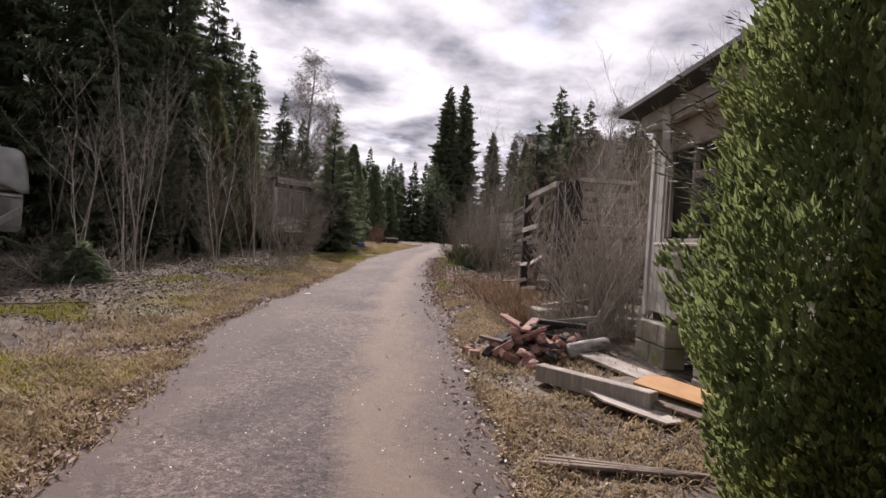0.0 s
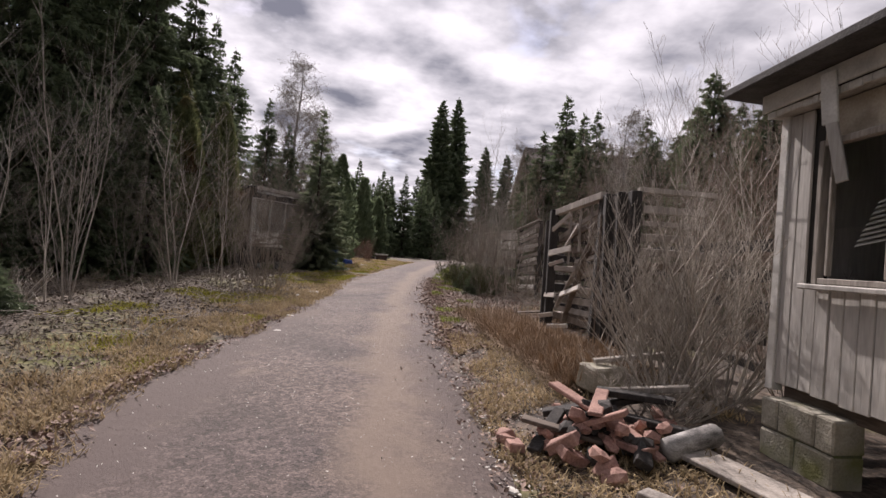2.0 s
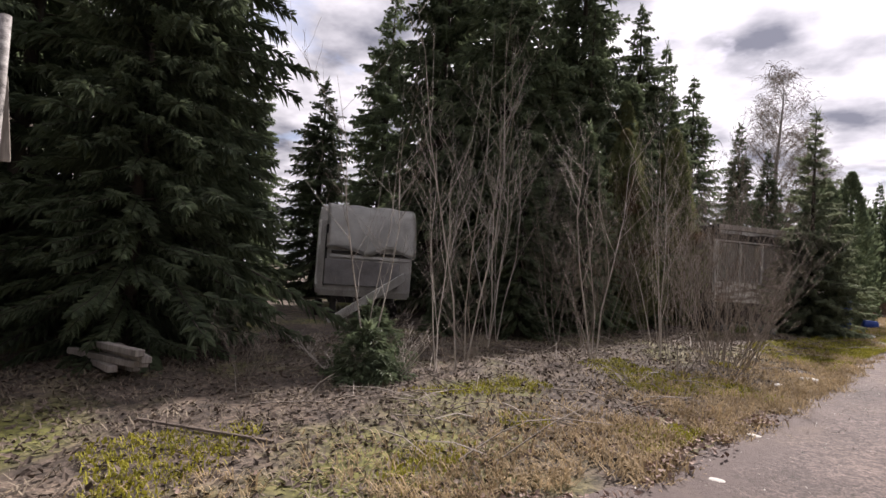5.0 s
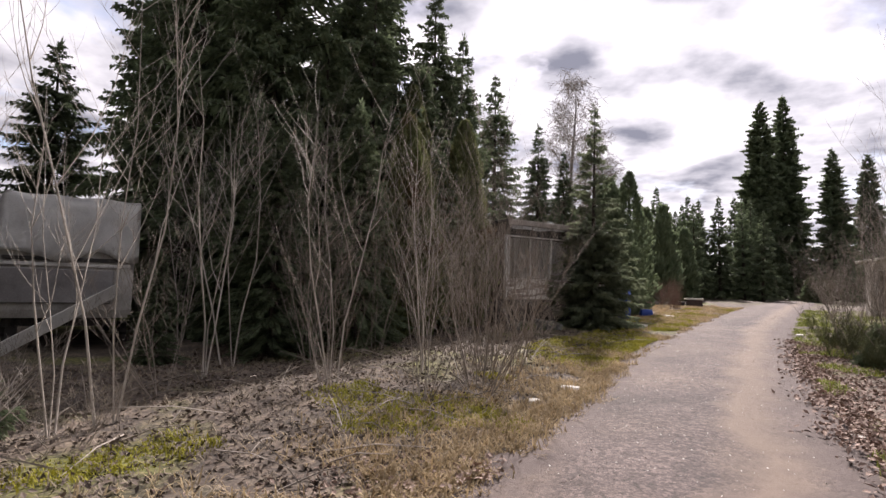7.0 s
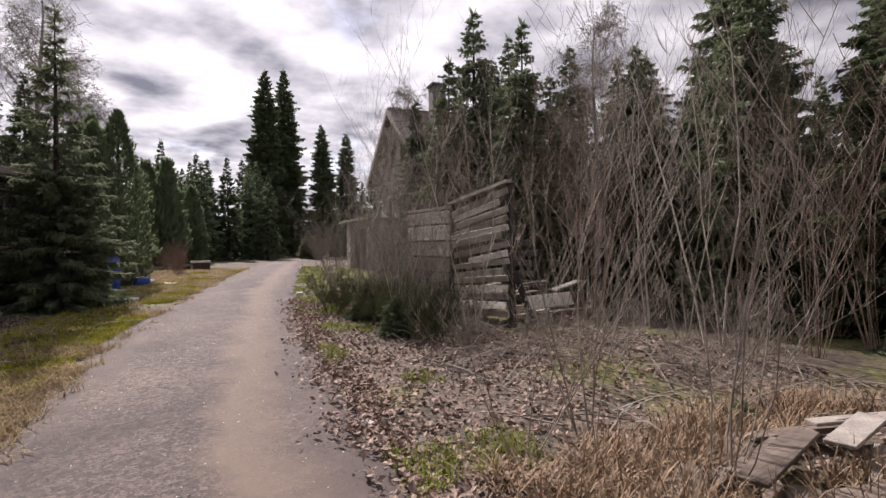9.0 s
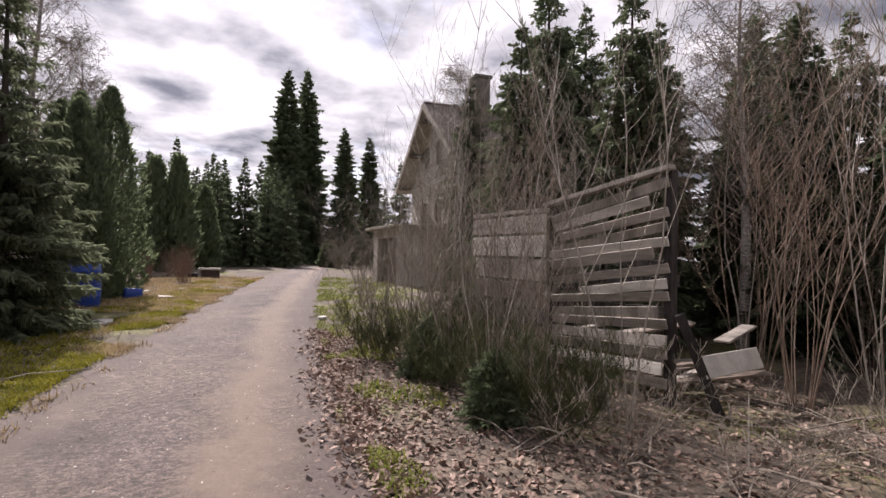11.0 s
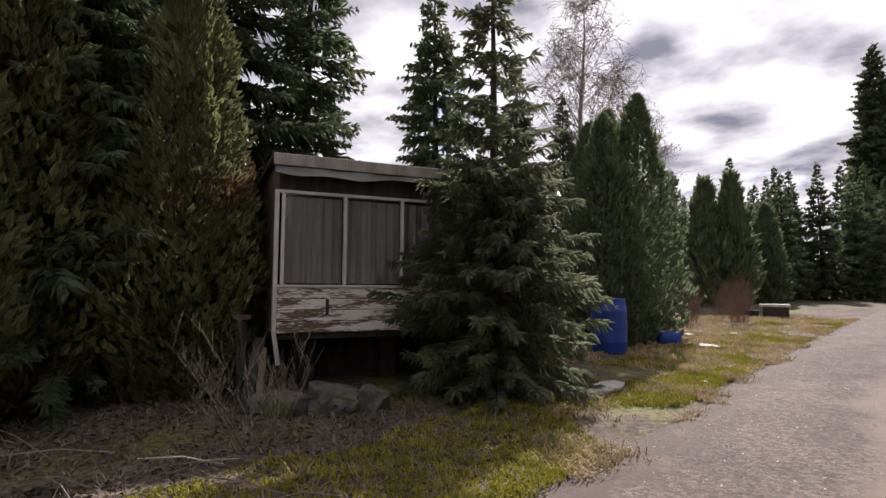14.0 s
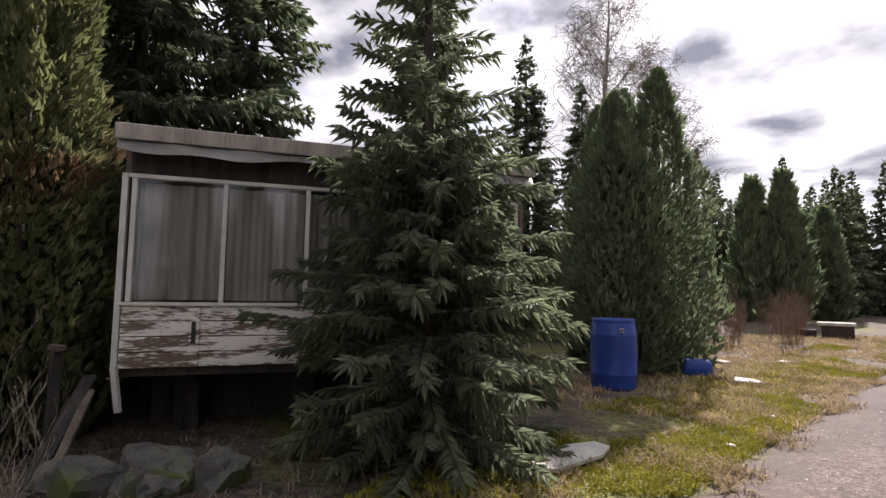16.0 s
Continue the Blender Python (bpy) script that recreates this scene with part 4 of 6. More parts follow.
    part("plate", box(-0.135, -0.004, 0, 0.135, 0.004, 0.235, 0.002), M_SIGN, sg)
    part("border", box(-0.145, 0.0045, -0.075, 0.145, 0.008, 0.24), M_WHITE, sg)
    bm = bmesh.new()
    for a, b, w in (((-0.03, 0.19), (-0.055, 0.115), 0.034), ((-0.055, 0.115), (0.0, 0.065), 0.022), ((0.0, 0.065), (-0.01, 0.025), 0.018), ((-0.06, 0.115), (-0.10, 0.06), 0.022), ((-0.03, 0.175), (0.03, 0.15), 0.016), ((-0.04, 0.175), (-0.09, 0.15), 0.016)):
        stick(bm, (a[0], -0.006, a[1]), (b[0], -0.006, b[1]), w, 0.003, 0.0, 1.57)
    add_box(bm, -0.025, -0.0075, 0.196, 0.0, -0.0045, 0.222)
    part("pictogram", bm, M_WHITE, sg)
    return m


CAB = build_cabin()


def block_wall(name, a, b, base, top, courses, label):
    """A low wall of laid concrete blocks."""
    a, b = Vector((*a, 0)), Vector((*b, 0))
    d = b - a
    t = thing(name, axes((a.x, a.y, base), (d.x, d.y)), label, "wall", "block piers")
    part("mortar", box(0.01, -0.10, 0.01, d.length - 0.01, 0.10, top - base - 0.015), M_STONE, t)
    h = (top - base) / courses
    for c in range(courses):
        n = max(2, int(round(d.length / 0.30)))
        w = d.length / n
        cuts = [0.0] + [w * (i + (0.5 if c % 2 else 0)) for i in range(0 if c % 2 else 1, n)] + [d.length]
        for x0, x1 in zip(cuts, cuts[1:]):
            if x1 - x0 > 0.04:
                part("block", box(x0 + 0.006, -0.115, c * h + 0.006, x1 - 0.006, 0.115, (c + 1) * h - 0.004, 0.012, 0.006), M_BLOCK, t)


block_wall("block_wall", (3.18, 2.88), (3.17, 2.26), 0.26, 0.70, 2, "mossy yellow-grey block pier under the cabin")
block_wall("block_wall", (3.09, 1.68), (2.93, 0.20), 0.20, 0.66, 3, "pale grey block pier under the cabin")

# debris before the cabin
r = random.Random(9)
zg = ground
beam = lone("beam", (1.76, 2.18, zg(1.76, 2.18) + 0.11), (2.36, 1.20, zg(2.36, 1.2) + 0.09), 0.12, 0.15, M_GREYWOOD, "thick weathered wooden beam lying in the grass", "beam")
lone("plank", (2.35, 1.28, zg(2.35, 1.28) + 0.03), (2.62, 1.02, zg(2.6, 1.02) + 0.03), 0.10, 0.06, M_GREYWOOD, "short grey timber lying by the beam", "plank", "planks by the cabin")
lone("plank", (2.46, 3.02, zg(2.46, 3.0) + 0.05), (2.72, 1.75, zg(2.7, 1.75) + 0.04), 0.30, 0.035, M_GREYWOOD, "broad pale plank littered with needles", "plank", "planks by the cabin")
lone("plank", (2.25, 1.95, zg(2.25, 1.95) + 0.03), (2.6, 1.85, zg(2.6, 1.85) + 0.03), 0.16, 0.03, M_OLDWOOD, "short mossy board lying in grass", "plank", "planks by the cabin")
sh = sheet("plywood_sheet", [(-0.35, -0.42), (0.28, -0.5), (0.36, 0.1), (0.22, 0.46), (-0.25, 0.5), (-0.4, 0.1)], 0.015, M_BOARD)
sh.matrix_world = Matrix.Translation((2.42, 1.42, zg(2.42, 1.42) + 0.015)) @ pose(0, 0, 0, 2, 1, 25)
tagged(sh, "dirty pale plywood sheet with a broken edge", "board", "sheets by the cabin")
sh = sheet("plywood_sheet", [(-0.2, -0.45), (0.2, -0.4), (0.17, 0.4), (0.0, 0.48), (-0.22, 0.3)], 0.02, M_OLDWOOD)
sh.matrix_world = Matrix.Translation((2.5, 1.36, zg(2.5, 1.36) + 0.07)) @ pose(0, 0, 0, 3, -4, 30)
tagged(sh, "brown torn board under an orange panel", "board", "sheets by the cabin")
sh = sheet("orange_panel", [(-0.15, -0.3), (0.16, -0.34), (0.19, 0.2), (0.1, 0.33), (-0.17, 0.3)], 0.02, M_ORANGE)
sh.matrix_world = Matrix.Translation((2.62, 1.30, zg(2.62, 1.30) + 0.12)) @ pose(0, 0, 0, 4, -5, 32)
tagged(sh, "faded orange chipboard panel lying on boards", "board")
for k in range(3):
    lone("stick", (1.20 + 0.05 * k, 0.58 + 0.05 * k, zg(1.2, 0.58) + 0.03), (2.0 + 0.06 * k, 0.22 - 0.03 * k, zg(2.0, 0.2) + 0.03 + 0.01 * k), 0.035, 0.022, M_OLDWOOD, "thin rotten lath lying in dry grass", "stick", "laths in the grass")
for i in range(84):
    a, d = r.uniform(0, 6.28), abs(r.gauss(0, 0.34))
    x, y = 1.98 + math.cos(a) * d * 1.25, 3.12 + math.sin(a) * d
    h = max(0.0, 0.30 * (1 - d / 0.62)) * r.uniform(0.2, 1.0)
    whole = i % 7 == 0
    bm = box(-0.11, -0.055, -0.035, 0.11, 0.055, 0.035, 0.008, 0.012) if whole else lump(r.uniform(0.05, 0.12), r.uniform(0.04, 0.09), r.uniform(0.03, 0.06), i, 0.35, 1)
    b = finish(bm, "brick", M_BRICK if r.random() < 0.72 else M_CHAR_SHADE)
    b.matrix_world = Matrix.Translation((x, y, zg(x, y) + 0.035 + h)) @ pose(0, 0, 0, r.uniform(-40, 40), r.uniform(-40, 40), r.uniform(0, 360))
    tagged(b, "broken weathered red brick on a rubble heap", "brick", "rubble heap")
for a, b, w, t, mt in (((1.55, 3.35, 0.05), (2.05, 2.92, 0.34), 0.11, 0.04, M_BRICK), ((1.9, 3.45, 0.10), (2.12, 2.72, 0.12), 0.13, 0.05, M_BRICK), ((2.1, 3.5, 0.18), (2.75, 3.0, 0.06), 0.10, 0.05, M_CHAR_SHADE), ((1.75, 3.75, 0.10), (2.5, 3.5, 0.22), 0.12, 0.05, M_CHAR_SHADE), ((1.45, 3.1, 0.05), (1.8, 3.5, 0.2), 0.10, 0.04, M_CHAR_SHADE), ((1.72, 3.5, 0.42), (2.2, 2.78, 0.10), 0.12, 0.03, M_BRICK), ((2.0, 3.3, 0.30), (2.22, 2.72, 0.05), 0.08, 0.03, M_BRICK), ((1.42, 3.3, 0.22), (1.95, 3.05, 0.10), 0.12, 0.03, M_OLDWOOD), ((2.15, 3.6, 0.3), (2.7, 3.35, 0.22), 0.14, 0.05, M_CHAR_SHADE), ((2.3, 3.85, 0.2), (2.85, 3.4, 0.30), 0.10, 0.05, M_GREYWOOD), ((1.85, 3.0, 0.32), (2.1, 3.4, 0.36), 0.10, 0.03, M_BRICK)):
    lone("plank", (a[0], a[1], zg(a[0], a[1]) + a[2]), (b[0], b[1], zg(b[0], b[1]) + b[2]), w, t, mt, "broken burnt board on the rubble heap", "plank", "boards on the rubble")
v, f = [], []
tube_data(v, f, [Vector((2.28, 2.78, zg(2.28, 2.78) + 0.085)), Vector((2.5, 2.86, zg(2.5, 2.86) + 0.09)), Vector((2.78, 2.98, zg(2.78, 2.98) + 0.085))], [0.085, 0.08, 0.085], 12)
f += [tuple(range(11, -1, -1)), tuple(range(24, 36))]
tagged(raw("log", v, f, M_BIRCH, True), "short pale birch log beside the rubble", "log")


# ---- the burnt hut ----
def build_hut():
    hut = thing("burnt_hut", Matrix(), "burnt-out wooden hut with charred posts and gaps", "hut")
    g0 = 0.33
    posts = [((3.12, 5.80), 2.44, 0.14), ((3.16, 5.60), 2.46, 0.18), ((3.20, 5.36), 2.45, 0.17), ((3.24, 5.12), 2.44, 0.15), ((3.16, 7.50), 2.40, 0.12), ((3.42, 8.34), 2.34, 0.13), ((3.36, 8.24), 2.30, 0.07)]
    for (x, y), top, w in posts:
        bm = bmesh.new()
        add_box(bm, -w / 2, -0.06, 0, w / 2, 0.06, top - g0 + 0.15, 0.008, 0.012)
        p = part("post", bm, M_CHAR_SHADE, hut)
        p.matrix_world = Matrix.Translation((x, y, g0 - 0.15)) @ pose(0, 0, 0, r.uniform(-1.5, 1.5), r.uniform(-1.5, 1.5), 80)
    rr = random.Random(12)
    # log slabs of the long wall, sagging where they have burnt through
    for i in range(13):
        z = g0 + 0.12 + i * 0.155
        y0, y1 = 5.85, 7.45
        x0, x1 = 3.18, 3.24
        if 4 < i < 11:
            y1 = 6.9 - rr.uniform(0, 0.8)
        sag = rr.uniform(-0.05, 0.03) if i < 6 else rr.uniform(-0.4, 0.05)
        plank("slab", (x0, y0, z), (x1, y1, z + sag), 0.035, rr.uniform(0.06, 0.10), M_GREYWOOD if rr.random() < 0.4 else M_OLDWOOD, hut, rr.uniform(-0.5, 0.5))
    for i in range(12):
        z = g0 + 0.15 + i * 0.16
        plank("slab", (3.28, 5.08, z), (4.2 - rr.uniform(0, 0.35) * (i > 4), 4.92 + rr.uniform(-0.15, 0.1), z + rr.uniform(-0.35, 0.03) * (i < 7)), 0.035, rr.uniform(0.05, 0.09), M_GREYWOOD if rr.random() < 0.5 else M_OLDWOOD, hut, rr.uniform(-0.2, 0.2))
    for i in range(11):
        z = g0 + 0.15 + i * 0.17
        plank("slab", (3.44, 8.36, z), (5.1 - rr.uniform(0, 0.6), 8.30, z + rr.uniform(-0.15, 0.04)), 0.035, rr.uniform(0.07, 0.12), M_OLDWOOD if rr.random() < 0.5 else M_CHAR_SHADE, hut)
    for i in range(5):
        z = g0 + 0.15 + i * 0.37
        plank("slab", (4.9, 5.0, z), (5.0, 8.2, z + rr.uniform(-0.1, 0.1)), 0.03, 0.15, M_CHAR_SHADE, hut)
    plank("top_plate", (3.14, 5.78, 2.46), (3.18, 7.5, 2.36), 0.10, 0.09, M_GREYWOOD, hut, 0, "pale top rail")
    plank("top_plate", (3.22, 5.1, 2.46), (4.05, 4.9, 2.44), 0.10, 0.06, M_GREYWOOD, hut)
    plank("top_plate", (3.40, 8.32, 2.30), (4.9, 8.28, 2.22), 0.09, 0.05, M_GREYWOOD, hut)
    plank("brace", (3.16, 6.9, 0.7), (3.18, 5.95, 2.2), 0.08, 0.04, M_OLDWOOD, hut)
    plank("brace", (3.16, 7.2, 0.9), (3.2, 6.2, 1.9), 0.06, 0.03, M_GREYWOOD, hut)
    for i in range(9):
        y, z = 5.95 + rr.uniform(0, 1.3), 0.7 + 0.19 * i
        plank("warped_slat", (3.10, y, z + rr.uniform(-0.1, 0.1)), (3.08 + rr.uniform(-0.05, 0.05), y + rr.uniform(0.35, 0.75), z + rr.uniform(-0.3, 0.3)), 0.025, rr.uniform(0.05, 0.09), M_BLEACHED if i % 3 == 0 else M_BOARD, hut, rr.uniform(-0.5, 0.5))
    for i in range(7):
        plank("charred_board", (3.14 + 0.02 * i, 5.78 - 0.11 * i, g0 - 0.05), (3.13 + 0.02 * i, 5.78 - 0.11 * i + rr.uniform(-0.04, 0.04), 2.32 + rr.uniform(-0.25, 0.1)), 0.025, 0.10, M_CHAR_SHADE if i % 3 else M_OLDWOOD, hut)
    for i in range(3):
        plank("batten", (3.17, 6.2 + i * 0.35, 2.36), (3.18, 6.2 + i * 0.35, 1.95 - 0.2 * i), 0.03, 0.03, M_GREYWOOD, hut)


build_hut()
bk = finish(box(-0.22, -0.14, 0, 0.22, 0.14, 0.26, 0.02, 0.02), "concrete_block", M_BLOCK)
bk.matrix_world = Matrix.Translation((2.55, 4.35, zg(2.55, 4.35))) @ pose(0, 0, 0, 3, 2, 20)
tagged(bk, "mossy concrete block before the burnt hut", "block")
lone("plank", (2.5, 4.42, zg(2.5, 4.4) + 0.29), (3.35, 4.25, zg(3.35, 4.25) + 0.34), 0.09, 0.04, M_GREYWOOD, "grey plank resting on a concrete block", "plank")
# flattened boards behind the hut's far post
rr = random.Random(14)
for i in range(13):
    x, y = 4.15 + rr.uniform(-0.7, 1.0), 9.35 + rr.uniform(-0.55, 0.75)
    a = rr.uniform(-0.5, 0.6)
    ln = rr.uniform(0.5, 1.2)
    lone("plank", (x - math.cos(a) * ln / 2, y - math.sin(a) * ln / 2, zg(x, y) + 0.03 + 0.013 * i), (x + math.cos(a) * ln / 2, y + math.sin(a) * ln / 2, zg(x, y) + 0.05 + 0.016 * i), rr.uniform(0.10, 0.24), 0.025, M_OLDWOOD if i % 3 else M_GREYWOOD, "fallen brown wall board lying in dry grass", "plank", "fallen wall boards")
for i, (ax, ay, bx, by, w) in enumerate([(2.95, 8.85, 3.5, 9.25, 0.16), (3.3, 9.2, 3.9, 9.9, 0.14), (2.8, 9.5, 3.3, 9.7, 0.2), (3.7, 9.9, 4.6, 10.3, 0.12)]):
    lone("plank", (ax, ay, zg(ax, ay) + 0.04), (bx, by, zg(bx, by) + 0.09), w, 0.03, M_OLDWOOD, "rotting brown board half buried in leaves", "plank", "rotting boards")


# ---- the slatted wall ----
def build_slats():
    t = thing("slatted_wall", Matrix(), "collapsing wooden hut wall of grey slats and boards", "wall")
    g0 = 0.50
    rr = random.Random(16)
    for y, top in ((14.9, 2.86), (16.82, 2.66), (18.75, 2.62)):
        part("post", box(5.50, y - 0.05, g0 - 0.1, 5.60, y + 0.05, top, 0.008, 0.008), M_CHAR_SHADE, t)
    n = 15
    for i in range(n):
        z = 0.72 + i * 0.143
        z1 = 0.66 + i * 0.132
        plank("slat", (5.46 + rr.uniform(-0.02, 0.02), 14.86 + rr.uniform(-0.06, 0.3) * (i % 4 == 1), z + rr.uniform(-0.02, 0.02)), (5.46 + rr.uniform(-0.03, 0.03), 16.75 - rr.uniform(0, 0.9) * (i % 5 == 2), z1 + rr.uniform(-0.05, 0.04)), rr.uniform(0.095, 0.13), 0.022, (M_BOARD, M_BLEACHED, M_GREYWOOD)[i % 3 if i % 4 else 0], t, 1.5 + rr.uniform(-0.22, 0.22))
    plank("top_rail", (5.47, 14.82, 2.88), (5.47, 16.9, 2.68), 0.10, 0.05, M_GREYWOOD, t, 0)
    plank("top_rail", (5.47, 16.95, 2.62), (5.46, 18.9, 2.66), 0.09, 0.05, M_GREYWOOD, t, 0)
    for z, h, mt in ((2.42, 0.24, M_BOARD), (2.11, 0.29, M_BLEACHED), (1.78, 0.29, M_BOARD), (1.46, 0.26, M_OLDWOOD), (1.15, 0.25, M_CHAR_SHADE)):
        plank("wide_board", (5.44, 16.86, z + 0.02), (5.44 + rr.uniform(-0.03, 0.03), 18.85, z + 0.05), h, 0.022, mt, t, 1.57)
    for i in range(7):
        plank("back_slat", (6.9, 15.6 + rr.uniform(0, 0.8), 0.7 + i * 0.2), (6.95, 18.6, 0.7 + i * 0.22 - rr.uniform(0, 0.2)), 0.11, 0.02, M_CHAR_SHADE, t, 1.5)
    plank("door_leaf", (5.50, 16.72, 1.0), (5.52, 16.35, 1.02), 0.9, 0.03, M_CHAR_SHADE, t, 1.57)


build_slats()
lone("beam", (5.75, 14.5, 0.48), (5.50, 14.75, 1.42), 0.11, 0.09, M_CHAR_SHADE, "charred leaning beam by the slatted wall", "beam")
lone("board", (5.62, 14.58, 0.92), (6.62, 14.70, 0.94), 0.22, 0.03, M_PALE, "pale clean board propped on debris", "board", "", 1.2)
for i in range(16):
    x, y = 6.2 + rr.uniform(-0.6, 1.2), 15.6 + rr.uniform(-0.7, 1.2)
    a, ln = rr.uniform(-0.6, 0.7), rr.uniform(0.6, 1.4)
    lone("plank", (x - math.cos(a) * ln / 2, y - math.sin(a) * ln / 2, zg(x, y) + 0.05 + 0.035 * i), (x + math.cos(a) * ln / 2, y + math.sin(a) * ln / 2, zg(x, y) + 0.10 + 0.04 * i), rr.uniform(0.09, 0.22), 0.03, M_GREYWOOD if i % 2 else M_OLDWOOD, "collapsed grey board in a heap of debris", "plank", "collapsed boards")


# ---- the shed ----
def build_shed():
    m = axes((-3.68, 19.75, 0), (0.587, 0.81))
    L, D = 4.0, 2.6
    t = thing("shed", m, "raised wooden shed with peeling paint and curtained windows", "shed")
    B, S, H = 1.40, 2.0, 3.14
    rr = random.Random(18)
    for i in range(4):
        z = B + i * 0.142
        part("cladding_board", box(0.0, -0.022, z + 0.003, L, 0.0, z + 0.138, 0.005), M_PEEL, t)
    part("batten", box(0.56, -0.042, B + 0.01, 0.66, -0.0235, S - 0.05, 0.006), M_PEEL, t)
    part("lock", box(0.59, -0.052, B + 0.22, 0.63, -0.0435, B + 0.42, 0.003), M_CHAR_SHADE, t)
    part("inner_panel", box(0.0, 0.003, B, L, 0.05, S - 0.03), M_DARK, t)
    part("corner_post", box(-0.055, -0.035, 1.42, -0.003, 0.06, H + 0.04, 0.005), M_WHITE, t)
    plank("corner_post", (-0.03, -0.01, 1.42), (0.03, -0.03, 1.02), 0.05, 0.05, M_WHITE, t, 0, "broken foot of the corner post")
    win = new("window")
    win.parent = t
    n = 5
    pw = (L - 0.1) / n
    for i in range(n + 1):
        x = 0.05 + i * pw
        part("mullion", box(x - 0.022, -0.03, S, x + 0.022, 0.03, H, 0.004), M_WHITE, win)
    part("head_rail", box(0.0, -0.032, H + 0.002, L, 0.032, H + 0.04, 0.004), M_WHITE, win)
    part("sill_rail", box(-0.02, -0.05, S - 0.035, L, 0.032, S - 0.002, 0.004), M_WHITE, win)
    for i in range(n):
        x = 0.05 + i * pw
        p = part("pane", box(x + 0.024, -0.004, S + 0.002, x + pw - 0.024, 0.0, H - 0.002), M_GLASS, win)
        p.visible_shadow = False
        bm = bmesh.new()
        cols = 64
        prev = None
        ph = rr.uniform(0, 6)
        for k in range(cols + 1):
            u = k / cols
            y = 0.052 + 0.026 * math.sin(u * 30 + ph + 2 * math.sin(u * 7)) + 0.012 * math.sin(u * 67)
            a = bm.verts.new((x + 0.03 + u * (pw - 0.06), y, S + 0.02))
            b = bm.verts.new((x + 0.03 + u * (pw - 0.06), y * 0.9 + 0.01, H - 0.03))
            if prev:
                bm.faces.new((prev[0], a, b, prev[1]))
            prev = (a, b)
        bmesh.ops.solidify(bm, geom=bm.faces[:], thickness=0.004)
        part("curtain", bm, M_CURTAIN, t, "grey net curtain hanging in folds", True)
    # open gap with its shade painted as a black lintel, sagging strip and fascia
    part("lintel", box(0, 0.035, H + 0.045, L, 0.12, 3.46), M_CHAR_SHADE, t)
    part("fascia", box(-0.10, -0.20, 3.455, L + 0.1, -0.165, 3.60, 0.006), M_GREYWOOD, t, "grey weathered fascia board")
    bm = bmesh.new()
    prev = None
    for k in range(41):
        u = k / 40
        z = 3.40 - 0.03 * math.sin(u * 9) - 0.015 * math.sin(u * 31)
        a = bm.verts.new((-0.08 + u * (L + 0.16), -0.17 + 0.015 * math.sin(u * 40), 3.448))
        b = bm.verts.new((-0.08 + u * (L + 0.16), -0.185 + 0.02 * math.sin(u * 23), z - 0.03))
        if prev:
            bm.faces.new((prev[0], a, b, prev[1]))
        prev = (a, b)
    bmesh.ops.solidify(bm, geom=bm.faces[:], thickness=0.006)
    part("torn_strip", bm, M_WHITE, t, "sagging torn white strip under the roof", True)
    bm = bmesh.new()
    add_box(bm, -0.12, -0.16, 3.52, L + 0.12, D + 0.2, 3.60, 0.01)
    part("roof", bm, M_FELT, t)
    part("side_wall", box(-0.05, 0.065, B, 0.0, D, 3.515, 0.004), M_OLDWOOD, t)
    part("side_wall", box(L, 0.0, B, L + 0.05, D, 3.515, 0.004), M_OLDWOOD, t)
    # near-black back, so the colour holds the room's shade
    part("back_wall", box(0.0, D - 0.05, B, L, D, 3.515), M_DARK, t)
    # underfloor shade painted in: black deck and piers, with an added dark skirt
    part("floor_deck", box(0.0, 0.055, B - 0.08, L, D - 0.055, B - 0.001), M_CHAR_SHADE, t)
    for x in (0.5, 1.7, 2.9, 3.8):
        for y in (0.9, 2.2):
            part("pier", box(x - 0.12, y - 0.12, 0.5, x + 0.12, y + 0.12, B - 0.083, 0.01), M_CHAR_SHADE, t)
    part("skirt", box(0.1, 1.2, 0.5, L - 0.1, 1.24, B - 0.083), M_CHAR_SHADE, t)
    return m


SHED = build_shed()
for i, (x, y, s) in enumerate([(-2.95, 19.25, 0.30), (-2.62, 19.6, 0.34), (-2.35, 19.95, 0.26), (-2.8, 19.75, 0.24), (-3.2, 19.2, 0.22), (-2.45, 19.55, 0.2)]):
    ob = finish(lump(s, s * 0.8, s * 0.72, 40 + i, 0.75, 3), "stone", M_STONE)
    ob.matrix_world = Matrix.Translation((x, y, zg(x, y) + s * 0.22)) @ pose(0, 0, 0, 10 * i, 5, 50 * i)
    tagged(ob, "mossy dark field stone before the shed", "stone", "stones before the shed")
lone("plank", (-3.35, 19.02, zg(-3.35, 19.0)), (-3.72, 19.55, 1.36), 0.12, 0.03, M_CHAR_SHADE, "rotten dark plank leaning on the shed corner", "plank", "leaning planks")
lone("plank", (-3.20, 19.08, zg(-3.2, 19.0)), (-3.62, 19.52, 1.25), 0.07, 0.03, M_OLDWOOD, "narrow rotten lath leaning on the shed", "plank", "leaning planks")
pst = thing("post", Matrix.Translation((-3.72, 19.28, zg(-3.72, 19.28) - 0.05)), "old grey post with a short crosspiece", "post")
part("shaft", box(-0.04, -0.04, 0, 0.04, 0.04, 1.05, 0.01, 0.01), M_CHAR_SHADE, pst)
part("crosspiece", box(-0.12, -0.03, 1.055, 0.12, 0.03, 1.10, 0.008, 0.006), M_OLDWOOD, pst)


